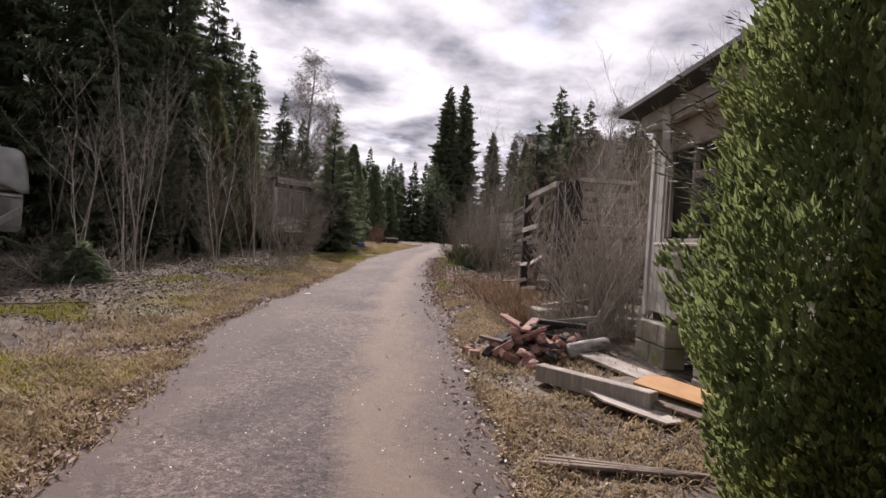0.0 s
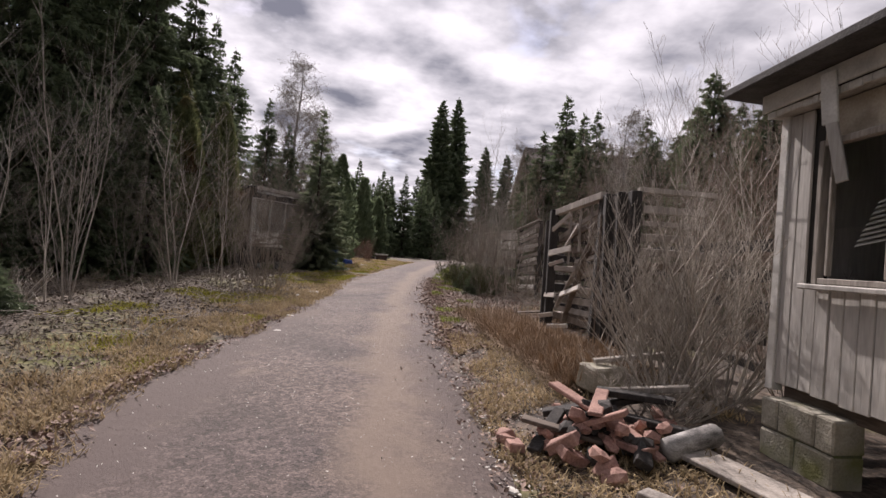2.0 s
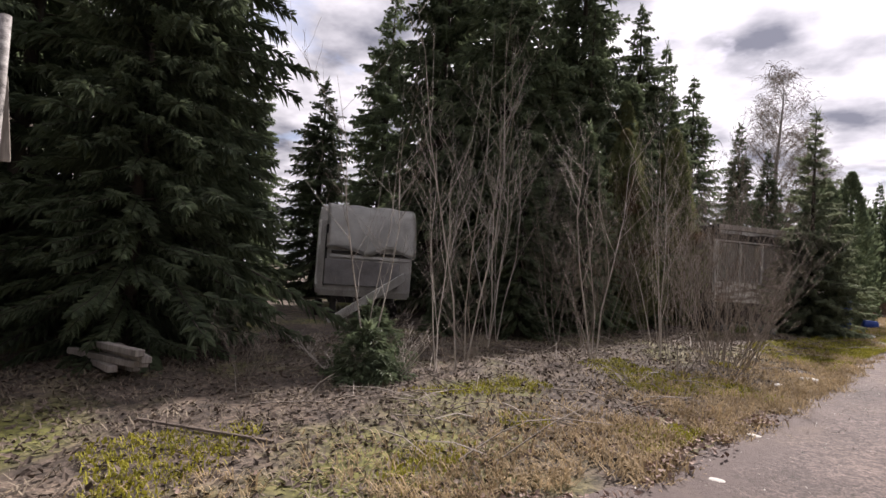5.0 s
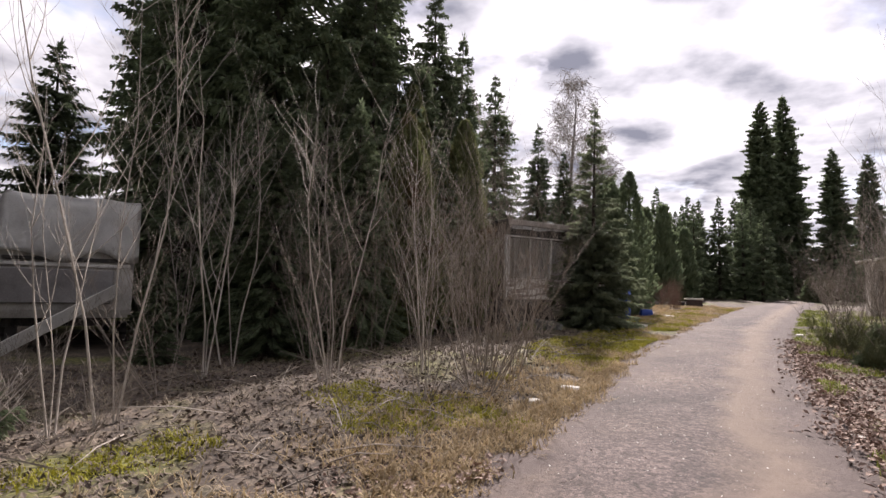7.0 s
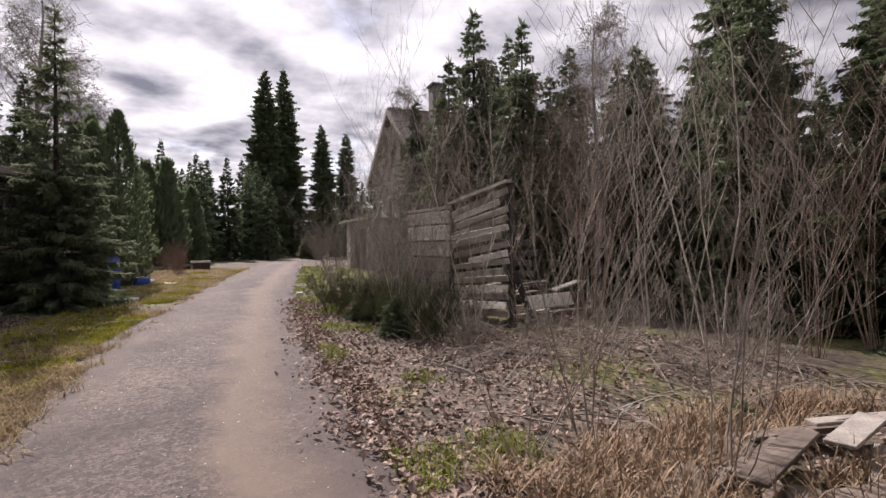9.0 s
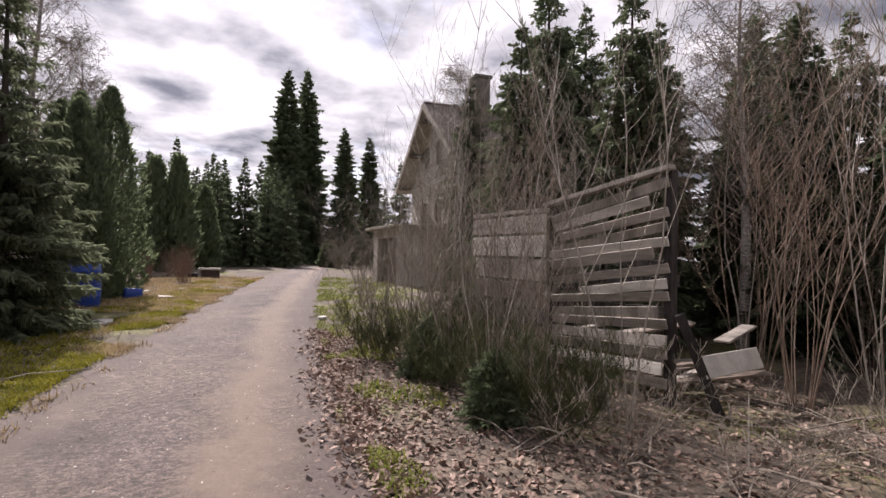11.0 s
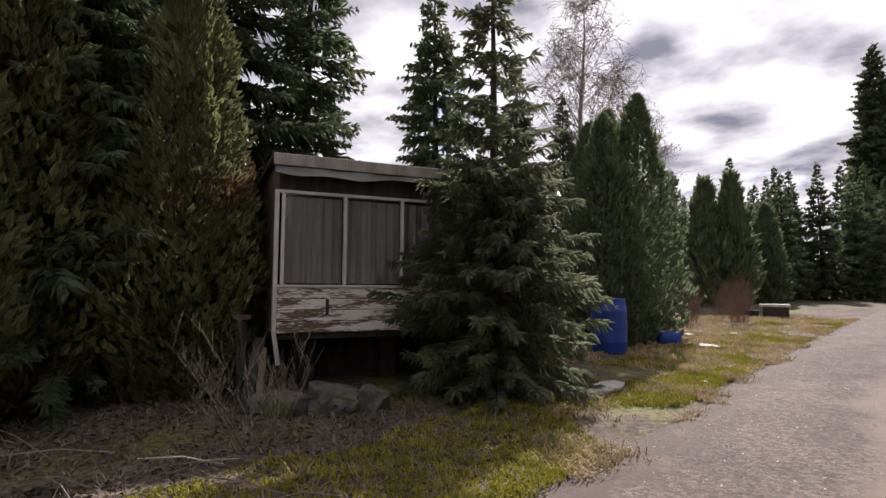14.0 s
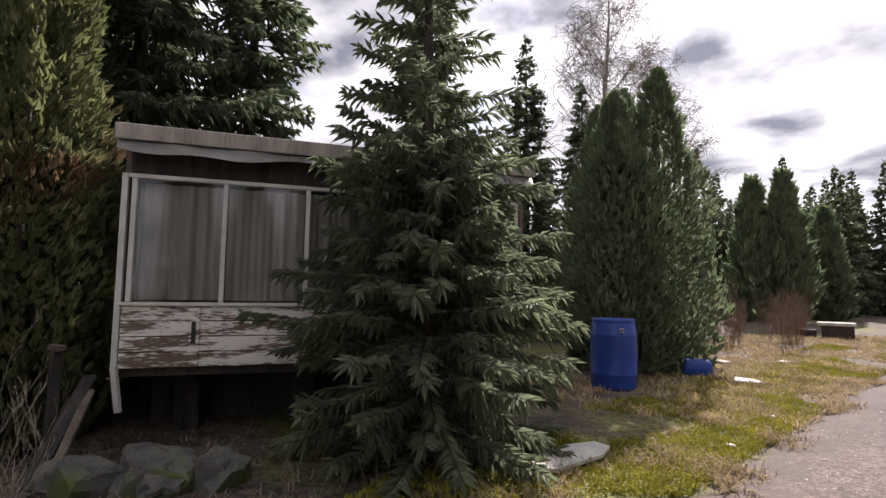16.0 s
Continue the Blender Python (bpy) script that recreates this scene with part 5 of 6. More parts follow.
def build_drum():
    t = thing("barrel", Matrix.Translation((-1.06, 25.55, zg(-1.06, 25.5) - 0.01)), "blue plastic barrel standing before the juniper", "barrel")
    prof = [(0.0, 0.0), (0.29, 0.0), (0.315, 0.03), (0.325, 0.10), (0.328, 0.22), (0.335, 0.235), (0.335, 0.255), (0.330, 0.27), (0.338, 0.52), (0.330, 0.78), (0.335, 0.80), (0.335, 0.82), (0.328, 0.835), (0.315, 0.97), (0.305, 1.0), (0.31, 1.01), (0.31, 1.045), (0.285, 1.045), (0.28, 1.015), (0.0, 1.01)]
    bm = bmesh.new()
    vs = [bm.verts.new((p, 0, z)) for p, z in prof]
    es = [bm.edges.new((a, b)) for a, b in zip(vs, vs[1:])]
    bmesh.ops.spin(bm, geom=vs + es, cent=(0, 0, 0), axis=(0, 0, 1), angle=2 * math.pi, steps=40)
    bmesh.ops.remove_doubles(bm, verts=bm.verts, dist=0.0008)
    bmesh.ops.recalc_face_normals(bm, faces=bm.faces)
    part("body", bm, M_BLUE, t, "", True)
    way = Vector((1.5 + 1.06, 17.4 - 25.55, 0)).normalized()
    bm = bmesh.new()
    bmesh.ops.create_cone(bm, cap_ends=True, segments=20, radius1=0.033, radius2=0.030, depth=0.02)
    b = part("bung", bm, M_WHITE, t, "white bung ring")
    b.matrix_local = Matrix.Translation(way * 0.318 + Vector((0.115, 0.03, 0.885))) @ way.to_track_quat("Z", "Y").to_matrix().to_4x4()
    bm = bmesh.new()
    bmesh.ops.create_cone(bm, cap_ends=True, segments=16, radius1=0.017, radius2=0.017, depth=0.012)
    b = part("bung_cap", bm, M_CHAR_SHADE, t)
    b.matrix_local = Matrix.Translation(way * 0.330 + Vector((0.115, 0.03, 0.885))) @ way.to_track_quat("Z", "Y").to_matrix().to_4x4()


build_drum()
bm = bmesh.new()
for z0_, z1_, s0, s1 in ((0.0, 0.26, 1.0, 0.86),):
    add_box(bm, -0.24, -0.16, z0_, 0.24, 0.16, z1_, 0.03)
for v_ in bm.verts:
    if v_.co.z > 0.1:
        v_.co.x *= 0.84
        v_.co.y *= 0.8
tub = finish(bm, "plastic_tub", M_BLUE, None, True)
tub.matrix_world = Matrix.Translation((-0.28, 27.6, zg(-0.28, 27.6) + 0.0)) @ pose(0, 0, 0, 4, 3, 20)
tagged(tub, "upturned blue plastic tub in dry grass", "tub")
sl = sheet("slab", [(-0.46, -0.1), (-0.28, -0.22), (0.3, -0.14), (0.52, 0.0), (0.48, 0.16), (0.2, 0.2), (-0.3, 0.08)], 0.03, M_PALE)
sl.matrix_world = Matrix.Translation((-0.36, 21.95, zg(-0.36, 21.95) + 0.05)) @ pose(0, 0, 0, 3, -2, 62)
tagged(sl, "pale broken board lying on the mossy verge", "board")
sl = sheet("paper_scrap", [(-0.2, -0.14), (0.24, -0.1), (0.17, 0.1), (-0.1, 0.16)], 0.02, M_PALE)
sl.matrix_world = Matrix.Translation((0.52, 26.9, zg(0.52, 26.9) + 0.03)) @ pose(0, 0, 0, 4, 3, 20)
tagged(sl, "crumpled pale board scrap in the grass", "scrap")
rr = random.Random(33)
for i, (x, y, s) in enumerate([(-0.82, 12.45, 0.10), (3.65, 22.15, 0.10), (-0.1, 29.2, 0.12), (0.9, 29.6, 0.08), (1.0, 24.8, 0.05), (0.75, 23.3, 0.04), (-1.1, 11.6, 0.07), (1.95, 11.6, 0.05), (1.8, 9.9, 0.04), (1.55, 8.9, 0.04), (-0.9, 8.6, 0.05), (1.3, 3.9, 0.05), (1.15, 2.6, 0.04), (-0.9, 7.2, 0.05), (2.9, 19.0, 0.05)]):
    ob = finish(lump(s * 1.5, s, s * 0.5, 70 + i, 0.3, 2), "stone", M_PALE)
    ob.matrix_world = Matrix.Translation((x, y, zg(x, y) + s * 0.15)) @ pose(0, 0, 0, 0, 0, 70 * i)
    tagged(ob, "pale broken stone lying at the edge of the lane", "stone", "pale stones by the lane")
tb = thing("stone_bench", Matrix.Translation((1.75, 36.4, zg(1.75, 36.4))), "low dark stone bench at the edge of the garden", "bench")
part("seat_slab", box(-0.35, -0.4, 0.33, 0.55, 0.3, 0.42, 0.015), M_PALE, tb, "pale stone slab")
part("support", box(-0.25, -0.35, 0, 0.5, 0.25, 0.329, 0.02), mat("dark timber block", (0.03, 0.022, 0.02), (0.09, 0.06, 0.052), 6, 0.9, 0.5), tb, "dark support")
part("step_block", box(-0.75, -0.3, 0, -0.36, 0.2, 0.2, 0.02), M_CHAR_SHADE, tb)


# ---- the wrecked caravan ----
def build_caravan():
    m = axes((-9.9, 10.6, 0.19), (0.6, 0.8)) @ Matrix.Diagonal((1.0, 0.92, 0.92, 1))
    t = thing("caravan", m, "wrecked pale caravan half hidden by spruces", "caravan")
    W, D = 2.15, 4.2
    prof = [(0.0, 0.85), (-0.06, 1.0), (-0.10, 1.5), (-0.05, 2.0), (0.10, 2.7), (0.35, 3.02), (0.8, 3.15), (D, 3.12), (D, 0.85)]
    bm = bmesh.new()
    loops = [[bm.verts.new((x, y, z)) for y, z in prof] for x in (0.0, W)]
    n = len(prof)
    for i in range(n):
        j = (i + 1) % n
        bm.faces.new((loops[0][i], loops[0][j], loops[1][j], loops[1][i]))
    bm.faces.new(loops[0][::-1])
    bm.faces.new(loops[1])
    bmesh.ops.bevel(bm, geom=[e for e in bm.edges if abs(e.verts[0].co.x - e.verts[1].co.x) < 0.01], offset=0.05, segments=2, affect="EDGES")
    bmesh.ops.recalc_face_normals(bm, faces=bm.faces)
    part("body", bm, M_TARP, t)
    # a pale tarpaulin slumps over the roof and the front window
    bm = bmesh.new()
    rows_, cols = 16, 22
    grid = []
    path_ = [(-0.16, 1.98), (-0.13, 2.2), (-0.04, 2.55), (0.06, 2.78), (0.18, 2.98), (0.36, 3.10), (0.8, 3.21), (1.6, 3.21), (2.6, 3.20)]
    for a in range(rows_ + 1):
        u = a / rows_ * (len(path_) - 1)
        k = min(int(u), len(path_) - 2)
        y = path_[k][0] + (path_[k + 1][0] - path_[k][0]) * (u - k)
        z = path_[k][1] + (path_[k + 1][1] - path_[k][1]) * (u - k)
        row = []
        for c in range(cols + 1):
            x = 0.16 + (W - 0.1) * c / cols
            f = 0.035 * noise.noise(Vector((x * 2.5, u, 3))) + 0.02 * math.sin(x * 9 + u)
            row.append(bm.verts.new((x, y - abs(f) - 0.02, z + f + (0.10 * math.sin(c * 0.5) * max(0, 1 - a / 3)))))
        grid.append(row)
    for a in range(rows_):
        for c in range(cols):
            bm.faces.new((grid[a][c], grid[a][c + 1], grid[a + 1][c + 1], grid[a + 1][c]))
    bmesh.ops.solidify(bm, geom=bm.faces[:], thickness=0.008)
    part("tarpaulin", bm, mat("pale stained tarpaulin", (0.46, 0.45, 0.42), (0.80, 0.79, 0.75), 2.4, 0.6, 0.4), t, "pale stained tarpaulin over the roof", True)
    part("window_frame", box(0.28, -0.135, 1.90, W - 0.1, -0.09, 1.97, 0.01), M_DARK, t)
    part("front_trim", box(0.25, -0.13, 1.80, W - 0.05, -0.085, 1.87, 0.01), M_WHITE, t, "pale trim strip")
    part("front_panel", box(0.15, -0.145, 1.12, W - 0.3, -0.098, 1.76, 0.02), mat("grey lower panel", (0.13, 0.12, 0.115), (0.26, 0.25, 0.24), 3, 0.6, 0.2), t, "grey lower front panel")
    part("side_window", box(-0.022, 0.25, 1.9, -0.002, 0.9, 2.6, 0.008), M_DARK, t)
    part("corner_strip", box(-0.03, -0.03, 1.1, 0.03, 0.06, 2.7, 0.01), M_WHITE, t)
    part("corner_strip", box(0.14, -0.12, 1.1, 0.19, 0.0, 2.6, 0.01), M_DARK, t)
    plank("hanging_panel", (1.95, -0.35, 1.42), (0.30, -0.95, 0.28), 0.24, 0.02, M_WHITE, t, 1.2, "torn white panel hanging to the ground")
    for y in (1.9,):
        for x in (0.12, W - 0.12):
            bm = bmesh.new()
            bmesh.ops.create_cone(bm, cap_ends=True, segments=24, radius1=0.45, radius2=0.45, depth=0.18)
            w = part("wheel", bm, M_CHAR_SHADE, t)
            w.matrix_local = Matrix.Translation((x, y, 0.2)) @ pose(0, 0, 0, 0, 90, 0)
    part("chassis", box(0.3, 0.2, 0.68, W - 0.3, D - 0.3, 0.845, 0.01), M_CHAR_SHADE, t)
    part("jack", box(0.35, 0.25, -0.35, 0.5, 0.4, 0.675), M_CHAR_SHADE, t)
    part("jack", box(W - 0.5, D - 0.7, -0.35, W - 0.35, D - 0.5, 0.675), M_CHAR_SHADE, t)


build_caravan()
# sawn timber left of the caravan's drive and a stripped pole
rr = random.Random(21)
for i in range(7):
    x, y, a = -7.0 + 0.10 * i, 5.35 + 0.10 * (i % 3), rr.uniform(-0.15, 0.25)
    z = zg(x, y) + 0.06 + 0.075 * (i // 2)
    ln = rr.uniform(0.9, 1.5)
    lone("timber", (x - math.cos(a) * ln / 2 - 0.2, y - math.sin(a) * ln / 2, z), (x + math.cos(a) * ln / 2, y + math.sin(a) * ln / 2, z + 0.03), 0.10, 0.07, M_GREYWOOD, "weathered sawn timber stacked on the ground", "timber", "timber stack")
lone("timber", (-4.9, 5.0, zg(-4.9, 5.0) + 0.03), (-3.6, 5.45, zg(-3.6, 5.45) + 0.015), 0.035, 0.02, M_OLDWOOD, "pale lath lying on the bare ground", "timber")
v, f = [], []
tube_data(v, f, [Vector((-5.75, 4.0, 0.1)), Vector((-5.85, 4.02, 1.4)), Vector((-6.0, 4.05, 3.0)), Vector((-6.03, 4.05, 3.6))], [0.06, 0.055, 0.05, 0.045], 10)
f.append((30, 31, 32, 33, 34, 35, 36, 37, 38, 39))
gate = thing("pole", Matrix(), "stripped pale pole with a broken crossbar", "pole")
raw("shaft", v, f, M_BIRCH, True, gate)
plank("crossbar", (-6.0, 4.05, 3.3), (-6.6, 3.9, 3.28), 0.09, 0.05, M_GREYWOOD, gate)


def build_lean_to():
    """An open plank hut whose front corner is the stripped pole."""
    t = thing("lean_to", Matrix(), "ruined brown plank hut with torn pale roof boards", "hut")
    rr = random.Random(71)
    g = zg(-7.0, 3.8)
    for i in range(13):
        x = -6.05 - i * 0.16
        y = 4.06 - i * 0.035
        plank("wall_board", (x, y + rr.uniform(-0.01, 0.01), g - 0.05), (x + rr.uniform(-0.02, 0.02), y, g + 1.95 + rr.uniform(-0.15, 0.1)), 0.02, 0.145, M_OLDWOOD, t)
    plank("rail", (-6.02, 4.10, g + 1.1), (-8.1, 3.62, g + 1.1), 0.05, 0.10, M_OLDWOOD, t)
    plank("top_rail", (-6.62, 3.94, 3.27), (-8.3, 3.52, 3.22), 0.09, 0.05, M_GREYWOOD, t, 0, "pale top rail")
    for i in range(6):
        x, y = -6.25 - i * 0.30, 4.02 - i * 0.07
        plank("roof_board", (x, y + 0.02, 3.14 + rr.uniform(-0.06, 0.02)), (x + rr.uniform(-0.12, 0.18), y + 0.10, 2.2 + rr.uniform(-0.2, 0.4)), 0.02, rr.uniform(0.14, 0.24), M_BOARD if i % 2 else M_GREYWOOD, t)
    for x, y in ((-8.25, 3.54),):
        part("post", box(x - 0.05, y - 0.05, zg(x, y) - 0.1, x + 0.05, y + 0.05, 3.2, 0.01, 0.01), M_CHAR_SHADE, t)


build_lean_to()


# ---- the house and its garage ----
def build_house():
    m = Matrix.Translation((11.3, 33.4, 0.0)) @ pose(0, 0, 0, 0, 0, -5)
    t = thing("house", m, "derelict two-storey house with a tiled gable roof", "house")
    G, E, A, W, D = 0.7, 5.95, 9.0, 4.0, 9.0
    th = 0.3
    wall = new("gable_wall")
    wall.parent = t
    holes = [(-2.3, 6.35, 0.85, 1.15), (-0.55, 6.35, 0.85, 1.15), (1.2, 6.35, 0.85, 1.15), (-2.6, 3.45, 1.0, 1.3), (-0.6, 3.45, 1.0, 1.3), (1.5, 3.45, 1.0, 1.3)]
    # the gable wall is laid up in strips round its openings
    ys = sorted({-W, W} | {h[0] for h in holes} | {h[0] + h[2] for h in holes})
    for y0, y1 in zip(ys, ys[1:]):
        mid = (y0 + y1) / 2
        zs = [G]
        for h in sorted((h for h in holes if h[0] - 0.01 < mid < h[0] + h[2]), key=lambda h: h[1]):
            zs += [h[1], h[1] + h[3]]
        top = lambda y: E + 0.45 + (A - E - 0.45) * (1 - abs(y) / W) - 0.12
        for k in range(0, len(zs), 2):
            z0 = zs[k]
            last = k + 1 >= len(zs)
            bm = bmesh.new()
            add_box(bm, 0, y0, z0, th, y1, 1.0)
            for v in bm.verts:
                if abs(v.co.z - 1.0) < 1e-4 and v.co.z != z0:
                    v.co.z = top(v.co.y) if last else zs[k + 1]
            part("wall_strip", bm, M_PLASTER, wall)
    for y, z, w, h in holes:
        wn = new("window")
        wn.parent = t
        part("frame", box(0.08, y - 0.0, z, 0.14, y + 0.06, z + h), M_OLDWOOD, wn)
        part("frame", box(0.08, y + w - 0.06, z, 0.14, y + w, z + h), M_OLDWOOD, wn)
        part("crossbar", box(0.08, y + 0.06, z + h - 0.06, 0.14, y + w - 0.06, z + h), M_OLDWOOD, wn)
        part("sill", box(-0.06, y - 0.06, z - 0.07, 0.02, y + w + 0.06, z - 0.002), M_PALE, wn)
        part("lintel", box(-0.02, y - 0.15, z + h + 0.02, -0.003, y + w + 0.15, z + h + 0.14), M_PALE, wn)
    part("string_course", box(-0.05, -W + 0.02, 5.55, -0.003, W - 0.02, 5.72), M_PALE, t, "pale band between the storeys")
    for y in (-W, W - th):
        part("side_wall", box(th + 0.002, y, G, D, y + th, E + 0.3), M_PLASTER, t)
    part("back_wall", box(D, -W, G, D + th, W, E + 0.3), M_PLASTER, t)
    part("floor_slab", box(th + 0.01, -W + th + 0.01, 5.4, D - 0.01, W - th - 0.01, 5.55), M_DARK, t)
    ov, eo = 0.75, 0.55
    rise = (A - E) / W
    for s in (-1, 1):
        bm = bmesh.new()
        y1, z1 = s * (W + eo), E - rise * eo
        for dz, mt in ((0.0, 0),):
            vs = [bm.verts.new(c) for c in ((-ov, 0, A), (D + 0.4, 0, A), (D + 0.4, y1, z1), (-ov, y1, z1), (-ov, 0, A + 0.14), (D + 0.4, 0, A + 0.14), (D + 0.4, y1, z1 + 0.14), (-ov, y1, z1 + 0.14))]
            for q in ((0, 1, 2, 3), (4, 7, 6, 5), (0, 3, 7, 4), (1, 5, 6, 2), (3, 2, 6, 7)):
                bm.faces.new([vs[i] for i in q])
        bmesh.ops.recalc_face_normals(bm, faces=bm.faces)
        roof = part("roof_slope", bm, mat("boarded soffit", (0.24, 0.21, 0.18), (0.42, 0.38, 0.33), 3, 0.9, 0.3), t)
        # tiles in courses on the slope
        bm = bmesh.new()
        ln = math.hypot(W + eo, A - z1)
        courses = int(ln / 0.28)
        for c in range(courses):
            f0, f1 = c / courses, (c + 1.15) / courses
            for i in range(int((D + 1.1) / 0.30)):
                x = -ov + i * 0.30
                pts = [(x, f1), (x + 0.285, f1), (x + 0.285, f0), (x, f0)]
                q = [bm.verts.new((px_, s * (W + eo) * ff, A + 0.15 + (z1 - A) * ff + (0.045 if ff == f1 else 0.012))) for px_, ff in pts]
                bm.faces.new(q if s < 0 else q[::-1])
        tagged(part("tile_cover", bm, M_ROOF, t, "weathered roof tiles"), kind="stuff")
        part("barge_board", box(-ov - 0.03, -0.001, -0.12, -ov - 0.002, ln, 0.12), M_GREYWOOD, t).matrix_local = Matrix.Translation((0, 0, A + 0.04)) @ Matrix.Rotation((-math.atan2(A - z1, W + eo)) if s > 0 else math.pi + math.atan2(A - z1, W + eo), 4, "X")
        for u in (0.12, 0.5, 0.9):
            yy, zz = s * (W + eo) * u, A - 0.14 + (z1 - A) * u
            part("purlin", box(-ov + 0.05, yy - 0.08, zz - 0.10, th, yy + 0.08, zz + 0.06, 0.01), M_OLDWOOD, t)
    part("ridge_cap", box(-ov, -0.12, A + 0.13, D + 0.4, 0.12, A + 0.22, 0.03), M_ROOF, t)
    ch = part("chimney", box(1.3, -1.35, 7.0, 2.0, -0.65, 10.2, 0.03), mat("sooty chimney render", (0.09, 0.08, 0.072), (0.22, 0.20, 0.18), 3, 0.9, 0.5), t, "dark sooty chimney")
    part("chimney_cap", box(1.22, -1.43, 10.205, 2.08, -0.57, 10.35, 0.03), M_STONE, t)


build_house()


def build_garage():
    t = thing("garage", Matrix.Translation((8.7, 31.3, 0.75)), "low derelict garage with a flat concrete roof", "garage")
    W, D, H = 2.55, 3.4, 2.5
    part("front_wall", box(0.28, 0, 0, W, 0.2, H), M_PLASTER, t)
    part("pillar", box(-0.02, -0.03, 0, 0.26, 0.25, H, 0.02), M_PLASTER, t)
    part("side_wall", box(0.02, D - 0.6, 0, 0.22, D, H), M_PLASTER, t)
    part("side_lintel", box(0.02, 0.26, H - 0.35, 0.22, D - 0.61, H), M_PLASTER, t)
    part("door_leaf", box(0.10, 0.3, 0, 0.15, 1.5, H - 0.36, 0.005), M_OLDWOOD, t, "brown half-open door leaf")
    part("back_wall", box(0.23, D - 0.2, 0, W, D, H), M_PLASTER, t)
    part("roof_slab", box(-0.35, -0.35, H + 0.003, W + 0.05, D + 0.2, H + 0.13, 0.02), M_BLOCK, t, "flat concrete roof slab")


build_garage()


# ---- ground cover ----
def blades(name, count, place, size, lie, material, label, seed, wide=0.018):
    """Loose blades strewn over the ground, one joined sheet. place(rng) gives x, y or None."""
    rng = random.Random(seed)
    v, f = [], []
    made = 0
    while made < count:
        q = place(rng)
        made += 1
        if q is None:
            continue
        cx, cy = q
        n = rng.randint(3, 7)
        turn = rng.uniform(0, 6.283)
        for k in range(n):
            x, y = cx + rng.gauss(0, 0.035), cy + rng.gauss(0, 0.035)
            a = turn + rng.gauss(0, 0.9)
            ln = size * rng.uniform(0.5, 1.5)
            tilt = min(1.5, max(0.05, rng.gauss(lie, 0.3)))
            d = Vector((math.cos(a) * math.sin(tilt), math.sin(a) * math.sin(tilt), math.cos(tilt)))
            s = Vector((-math.sin(a), math.cos(a), 0)) * wide * rng.uniform(0.5, 1.1) * 0.5
            p = Vector((x, y, ground(x, y) - 0.004))
            b = len(v)
            mid = p + d * ln * 0.6 + Vector((0, 0, 0.01))
            tip = p + d * ln - Vector((0, 0, ln * 0.16 * math.sin(tilt)))
            v.extend((p - s, p + s, mid + s * 0.7, mid - s * 0.7, tip))
            f.extend(((b, b + 1, b + 2, b + 3), (b + 3, b + 2, b + 4)))
    ob = raw(name, v, f, material)
    return tagged(ob, label, "grass", kind="stuff")


def patch(x, y, scale, seed):
    return noise.noise(Vector((x * scale, y * scale, seed)))


def left_verge(rng):
    y = -3 + 33 * rng.random() ** 1.15
    x = left_edge(y) - abs(rng.gauss(0, 0.75)) + 0.3 * rng.random() + 0.1 * patch(0, y, 1.7, 3)
    return (x, y) if patch(x, y, 1.1, 1) > (-0.25 if y < 15 else 0.1) else None


def right_verge(rng):
    y = -1 + 9.5 * rng.random()
    x = road_mid(y) + ROAD_HALF + rng.random() ** 1.2 * 2.2 - 0.05
    if 2.7 < x and y < 3.3:
        return None
    return (x, y) if patch(x, y, 1.2, 2) > -0.15 else None


def right_tall(rng):
    y = 4.4 + 6.0 * rng.random()
    x = 2.2 + rng.random() * (3.4 if y > 8.3 else 0.85)
    return (x, y) if patch(x, y, 0.9, 4) > -0.25 else None


def moss_left(rng):
    y = 1 + 35 * rng.random()
    x = left_edge(y) - 0.1 - rng.random() ** 1.3 * (2.6 if y < 12 else 2.0)
    return (x, y) if patch(x, y, 0.7, 5) > (0.12 if y < 15 else -0.12) else None


def grass_right(rng):
    y = 7 + 30 * rng.random()
    x = road_mid(y) + ROAD_HALF + rng.random() ** 1.2 * (1.0 if y < 19 else 3.0)
    return (x, y) if patch(x, y, 0.8, 6) > (0.22 if y < 18 else -0.3) else None


def garden_straw(rng):
    y = 24 + 13 * rng.random()
    x = left_edge(y) - rng.random() * 4.5
    return (x, y) if patch(x, y, 0.8, 8) > -0.2 else None


def anywhere_left(rng):
    y = -3 + 24 * rng.random()
    x = left_edge(y) - 0.3 - rng.random() * 6.5
    return (x, y)


def litter_right(rng):
    y = 6.5 + 14 * rng.random()
    x = road_mid(y) + ROAD_HALF + (rng.gauss(0.02, 0.16) + 0.2 * patch(1, y, 1.4, 9) if rng.random() < 0.16 else rng.random() ** 1.4 * 5.0)
    return (x, y) if rng.random() < 0.95 else None


def litter_left(rng):
    y = 4 + 16 * rng.random()
    x = left_edge(y) - 0.5 - rng.random() * 6.0
    return (x, y)


def litter_near(rng):
    y = -1.5 + 8 * rng.random()
    x = road_mid(y) + ROAD_HALF + rng.gauss(0.16, 0.24)
    return (x, y)


def litter_edge(rng):
    y = -3.5 + 13 * rng.random()
    x = left_edge(y) - abs(rng.gauss(0, 0.55)) + 0.3 * rng.random()
    return (x, y) if patch(x, y, 0.9, 12) > -0.2 else None


def on_road(rng):
    y = -1 + 33 * rng.random() ** 1.2
    return (rng.uniform(left_edge(y), road_mid(y) + ROAD_HALF), y)


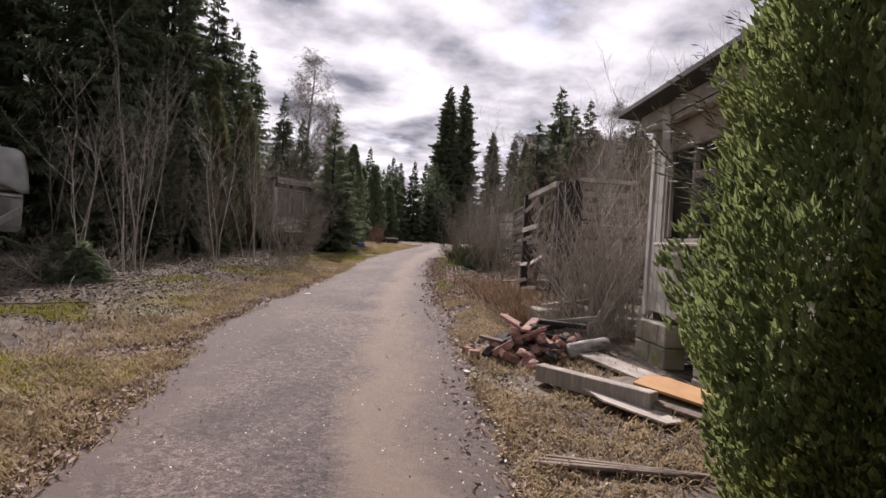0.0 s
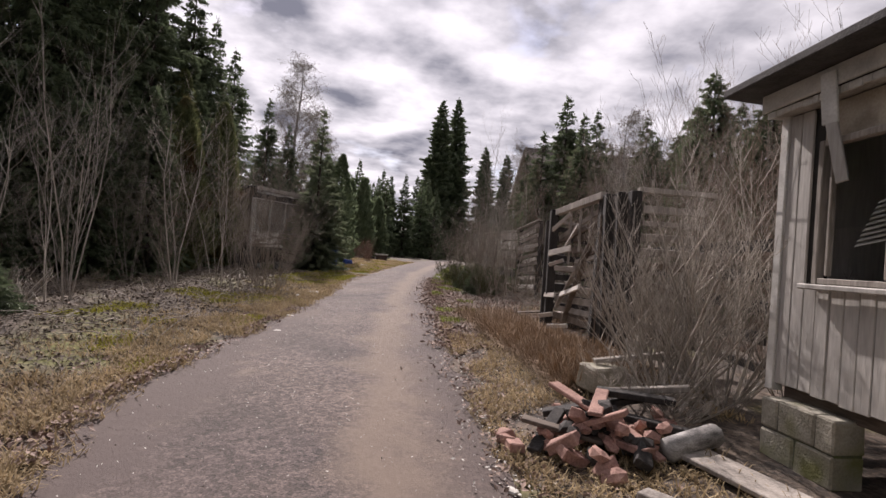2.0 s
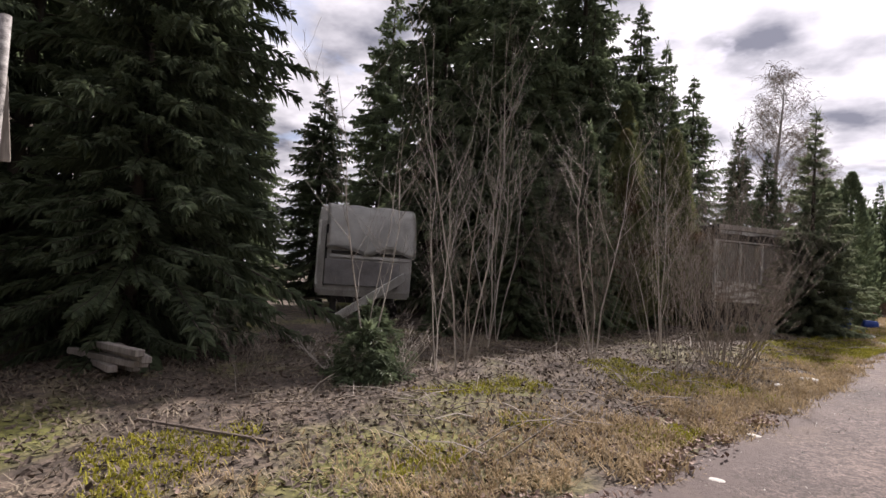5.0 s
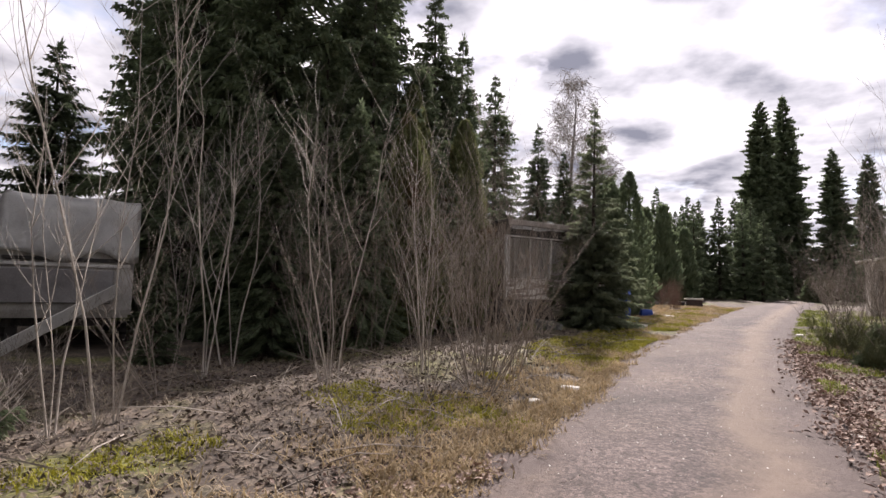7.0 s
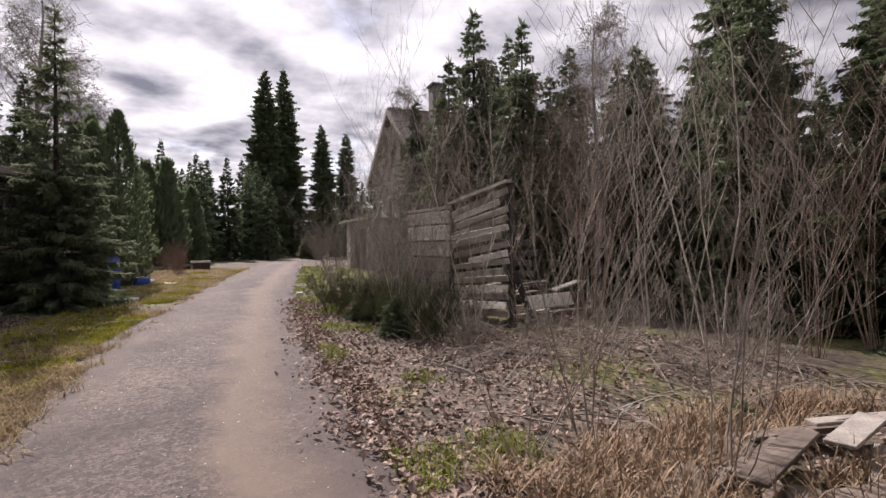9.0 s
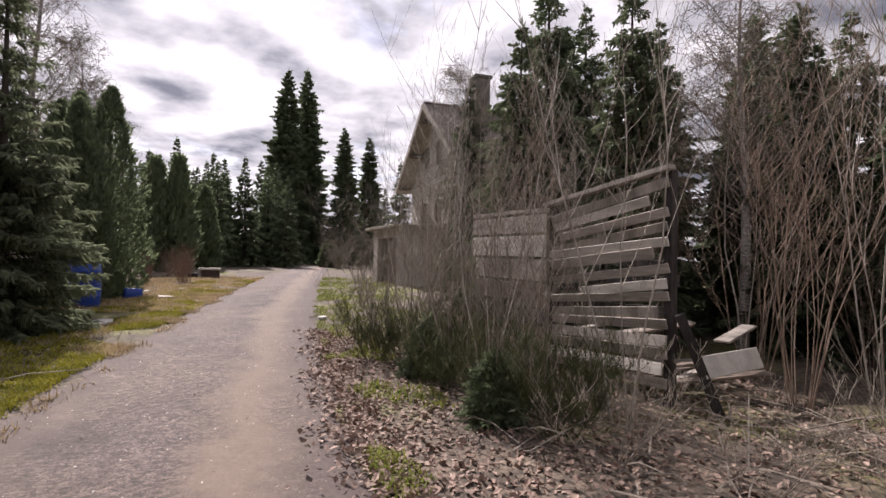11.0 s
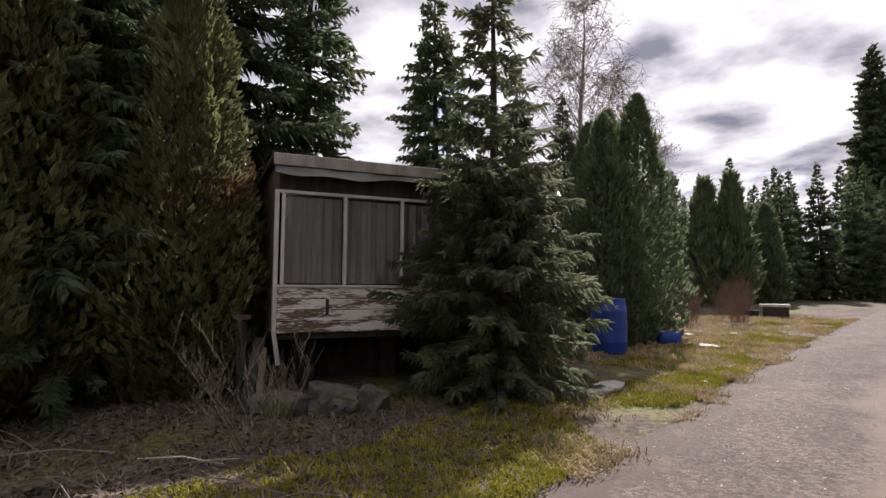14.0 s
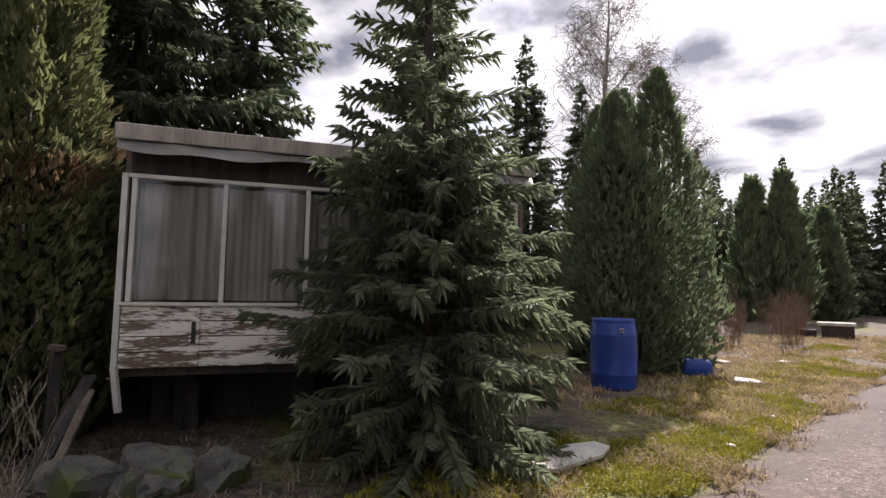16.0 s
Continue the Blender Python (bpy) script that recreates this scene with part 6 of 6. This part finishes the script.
blades("dry_grass", 15000, left_verge, 0.12, 1.05, M_STRAW, "matted straw-coloured dry grass along the lane", 101, 0.013)
blades("dry_grass", 6500, right_verge, 0.10, 1.15, M_STRAW, "pale dry grass before the cabin", 102, 0.013)
blades("tall_dry_grass", 7500, right_tall, 0.26, 0.85, mat("russet dry grass", (0.19, 0.125, 0.075), (0.44, 0.32, 0.21), 3, 0.9, 0.1, rnd=0.35), "tall russet dry grass round the burnt hut", 103, 0.012)
blades("moss", 36000, moss_left, 0.045, 0.7, M_MOSS, "yellow-green moss and short grass beside the lane", 104, 0.016)
blades("spring_grass", 8000, grass_right, 0.07, 0.75, M_GRASS, "short green spring grass beside the lane", 105, 0.013)
blades("dry_grass", 9000, garden_straw, 0.10, 1.0, M_STRAW, "thin dry grass in the neglected garden", 106, 0.016)
blades("dry_grass", 9000, anywhere_left, 0.10, 1.2, mat("grey dead grass", (0.13, 0.105, 0.075), (0.30, 0.25, 0.18), 3, 0.9, 0.1, rnd=0.4), "thin grey dead grass under the bushes", 107, 0.011)


def leaves(name, count, place, size, material, label, seed, lift=0.012, category="leaves"):
    rng = random.Random(seed)
    v, f = [], []
    for i in range(count):
        q = place(rng)
        if q is None:
            continue
        x, y = q
        s = size * rng.uniform(0.5, 1.4)
        m = Matrix.Translation((x, y, ground(x, y) + (0.045 if left_edge(y) < x < road_mid(y) + ROAD_HALF else 0.0) + rng.uniform(0.3, 1.5) * lift)) @ pose(0, 0, 0, rng.gauss(0, 28), rng.gauss(0, 28), rng.uniform(0, 360))
        b = len(v)
        for px_, py_, pz_ in ((-1, 0, 0), (-0.2, -0.55, 0.18), (0.9, 0, 0.05), (-0.2, 0.55, 0.18)):
            v.append(m @ Vector((px_ * s, py_ * s, pz_ * s)))
        f.extend(((b, b + 1, b + 2), (b, b + 2, b + 3)))
    return tagged(raw(name, v, f, material), label, category, kind="stuff")


leaves("fallen_leaves", 30000, litter_right, 0.032, M_LEAF, "brown fallen leaves covering the bank", 111)
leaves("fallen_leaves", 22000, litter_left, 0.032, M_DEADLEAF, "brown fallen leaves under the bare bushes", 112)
leaves("fallen_leaves", 2200, litter_near, 0.024, M_LEAF, "brown fallen leaves at the edge of the lane", 113)
leaves("grit", 2600, on_road, 0.009, M_PALE, "small pale grit and leaf scraps on the lane", 114, 0.004, "grit")
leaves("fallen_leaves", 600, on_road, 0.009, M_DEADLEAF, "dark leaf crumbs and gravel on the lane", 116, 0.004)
leaves("fallen_leaves", 9000, litter_edge, 0.026, M_LEAF, "brown fallen leaves along the mossy verge", 117)
leaves("grit", 1500, litter_near, 0.014, M_PALE, "pale gravel at the edge of the lane", 115, 0.006, "grit")


def bank_twigs():
    rng = random.Random(120)
    v, f = [], []
    for i in range(420):
        if rng.random() < 0.55:
            x, y = 3.2 + rng.random() * 3.6, 9.8 + rng.random() * 5.5
        else:
            y = 6 + rng.random() * 12
            x = road_mid(y) - ROAD_HALF - 0.9 - rng.random() * 4
        a, ln = rng.uniform(0, 6.283), rng.uniform(0.25, 1.1)
        d = Vector((math.cos(a), math.sin(a), rng.uniform(-0.02, 0.35)))
        p = Vector((x, y, ground(x, y) + 0.015))
        tube_data(v, f, [p, p + d * ln * 0.5 + Vector((0, 0, 0.04)), p + d * ln], [0.008, 0.006, 0.003], 3)
    tagged(raw("fallen_twigs", v, f, M_TWIG), "thin dead twigs strewn over the ground", "twigs", kind="stuff")


bank_twigs()
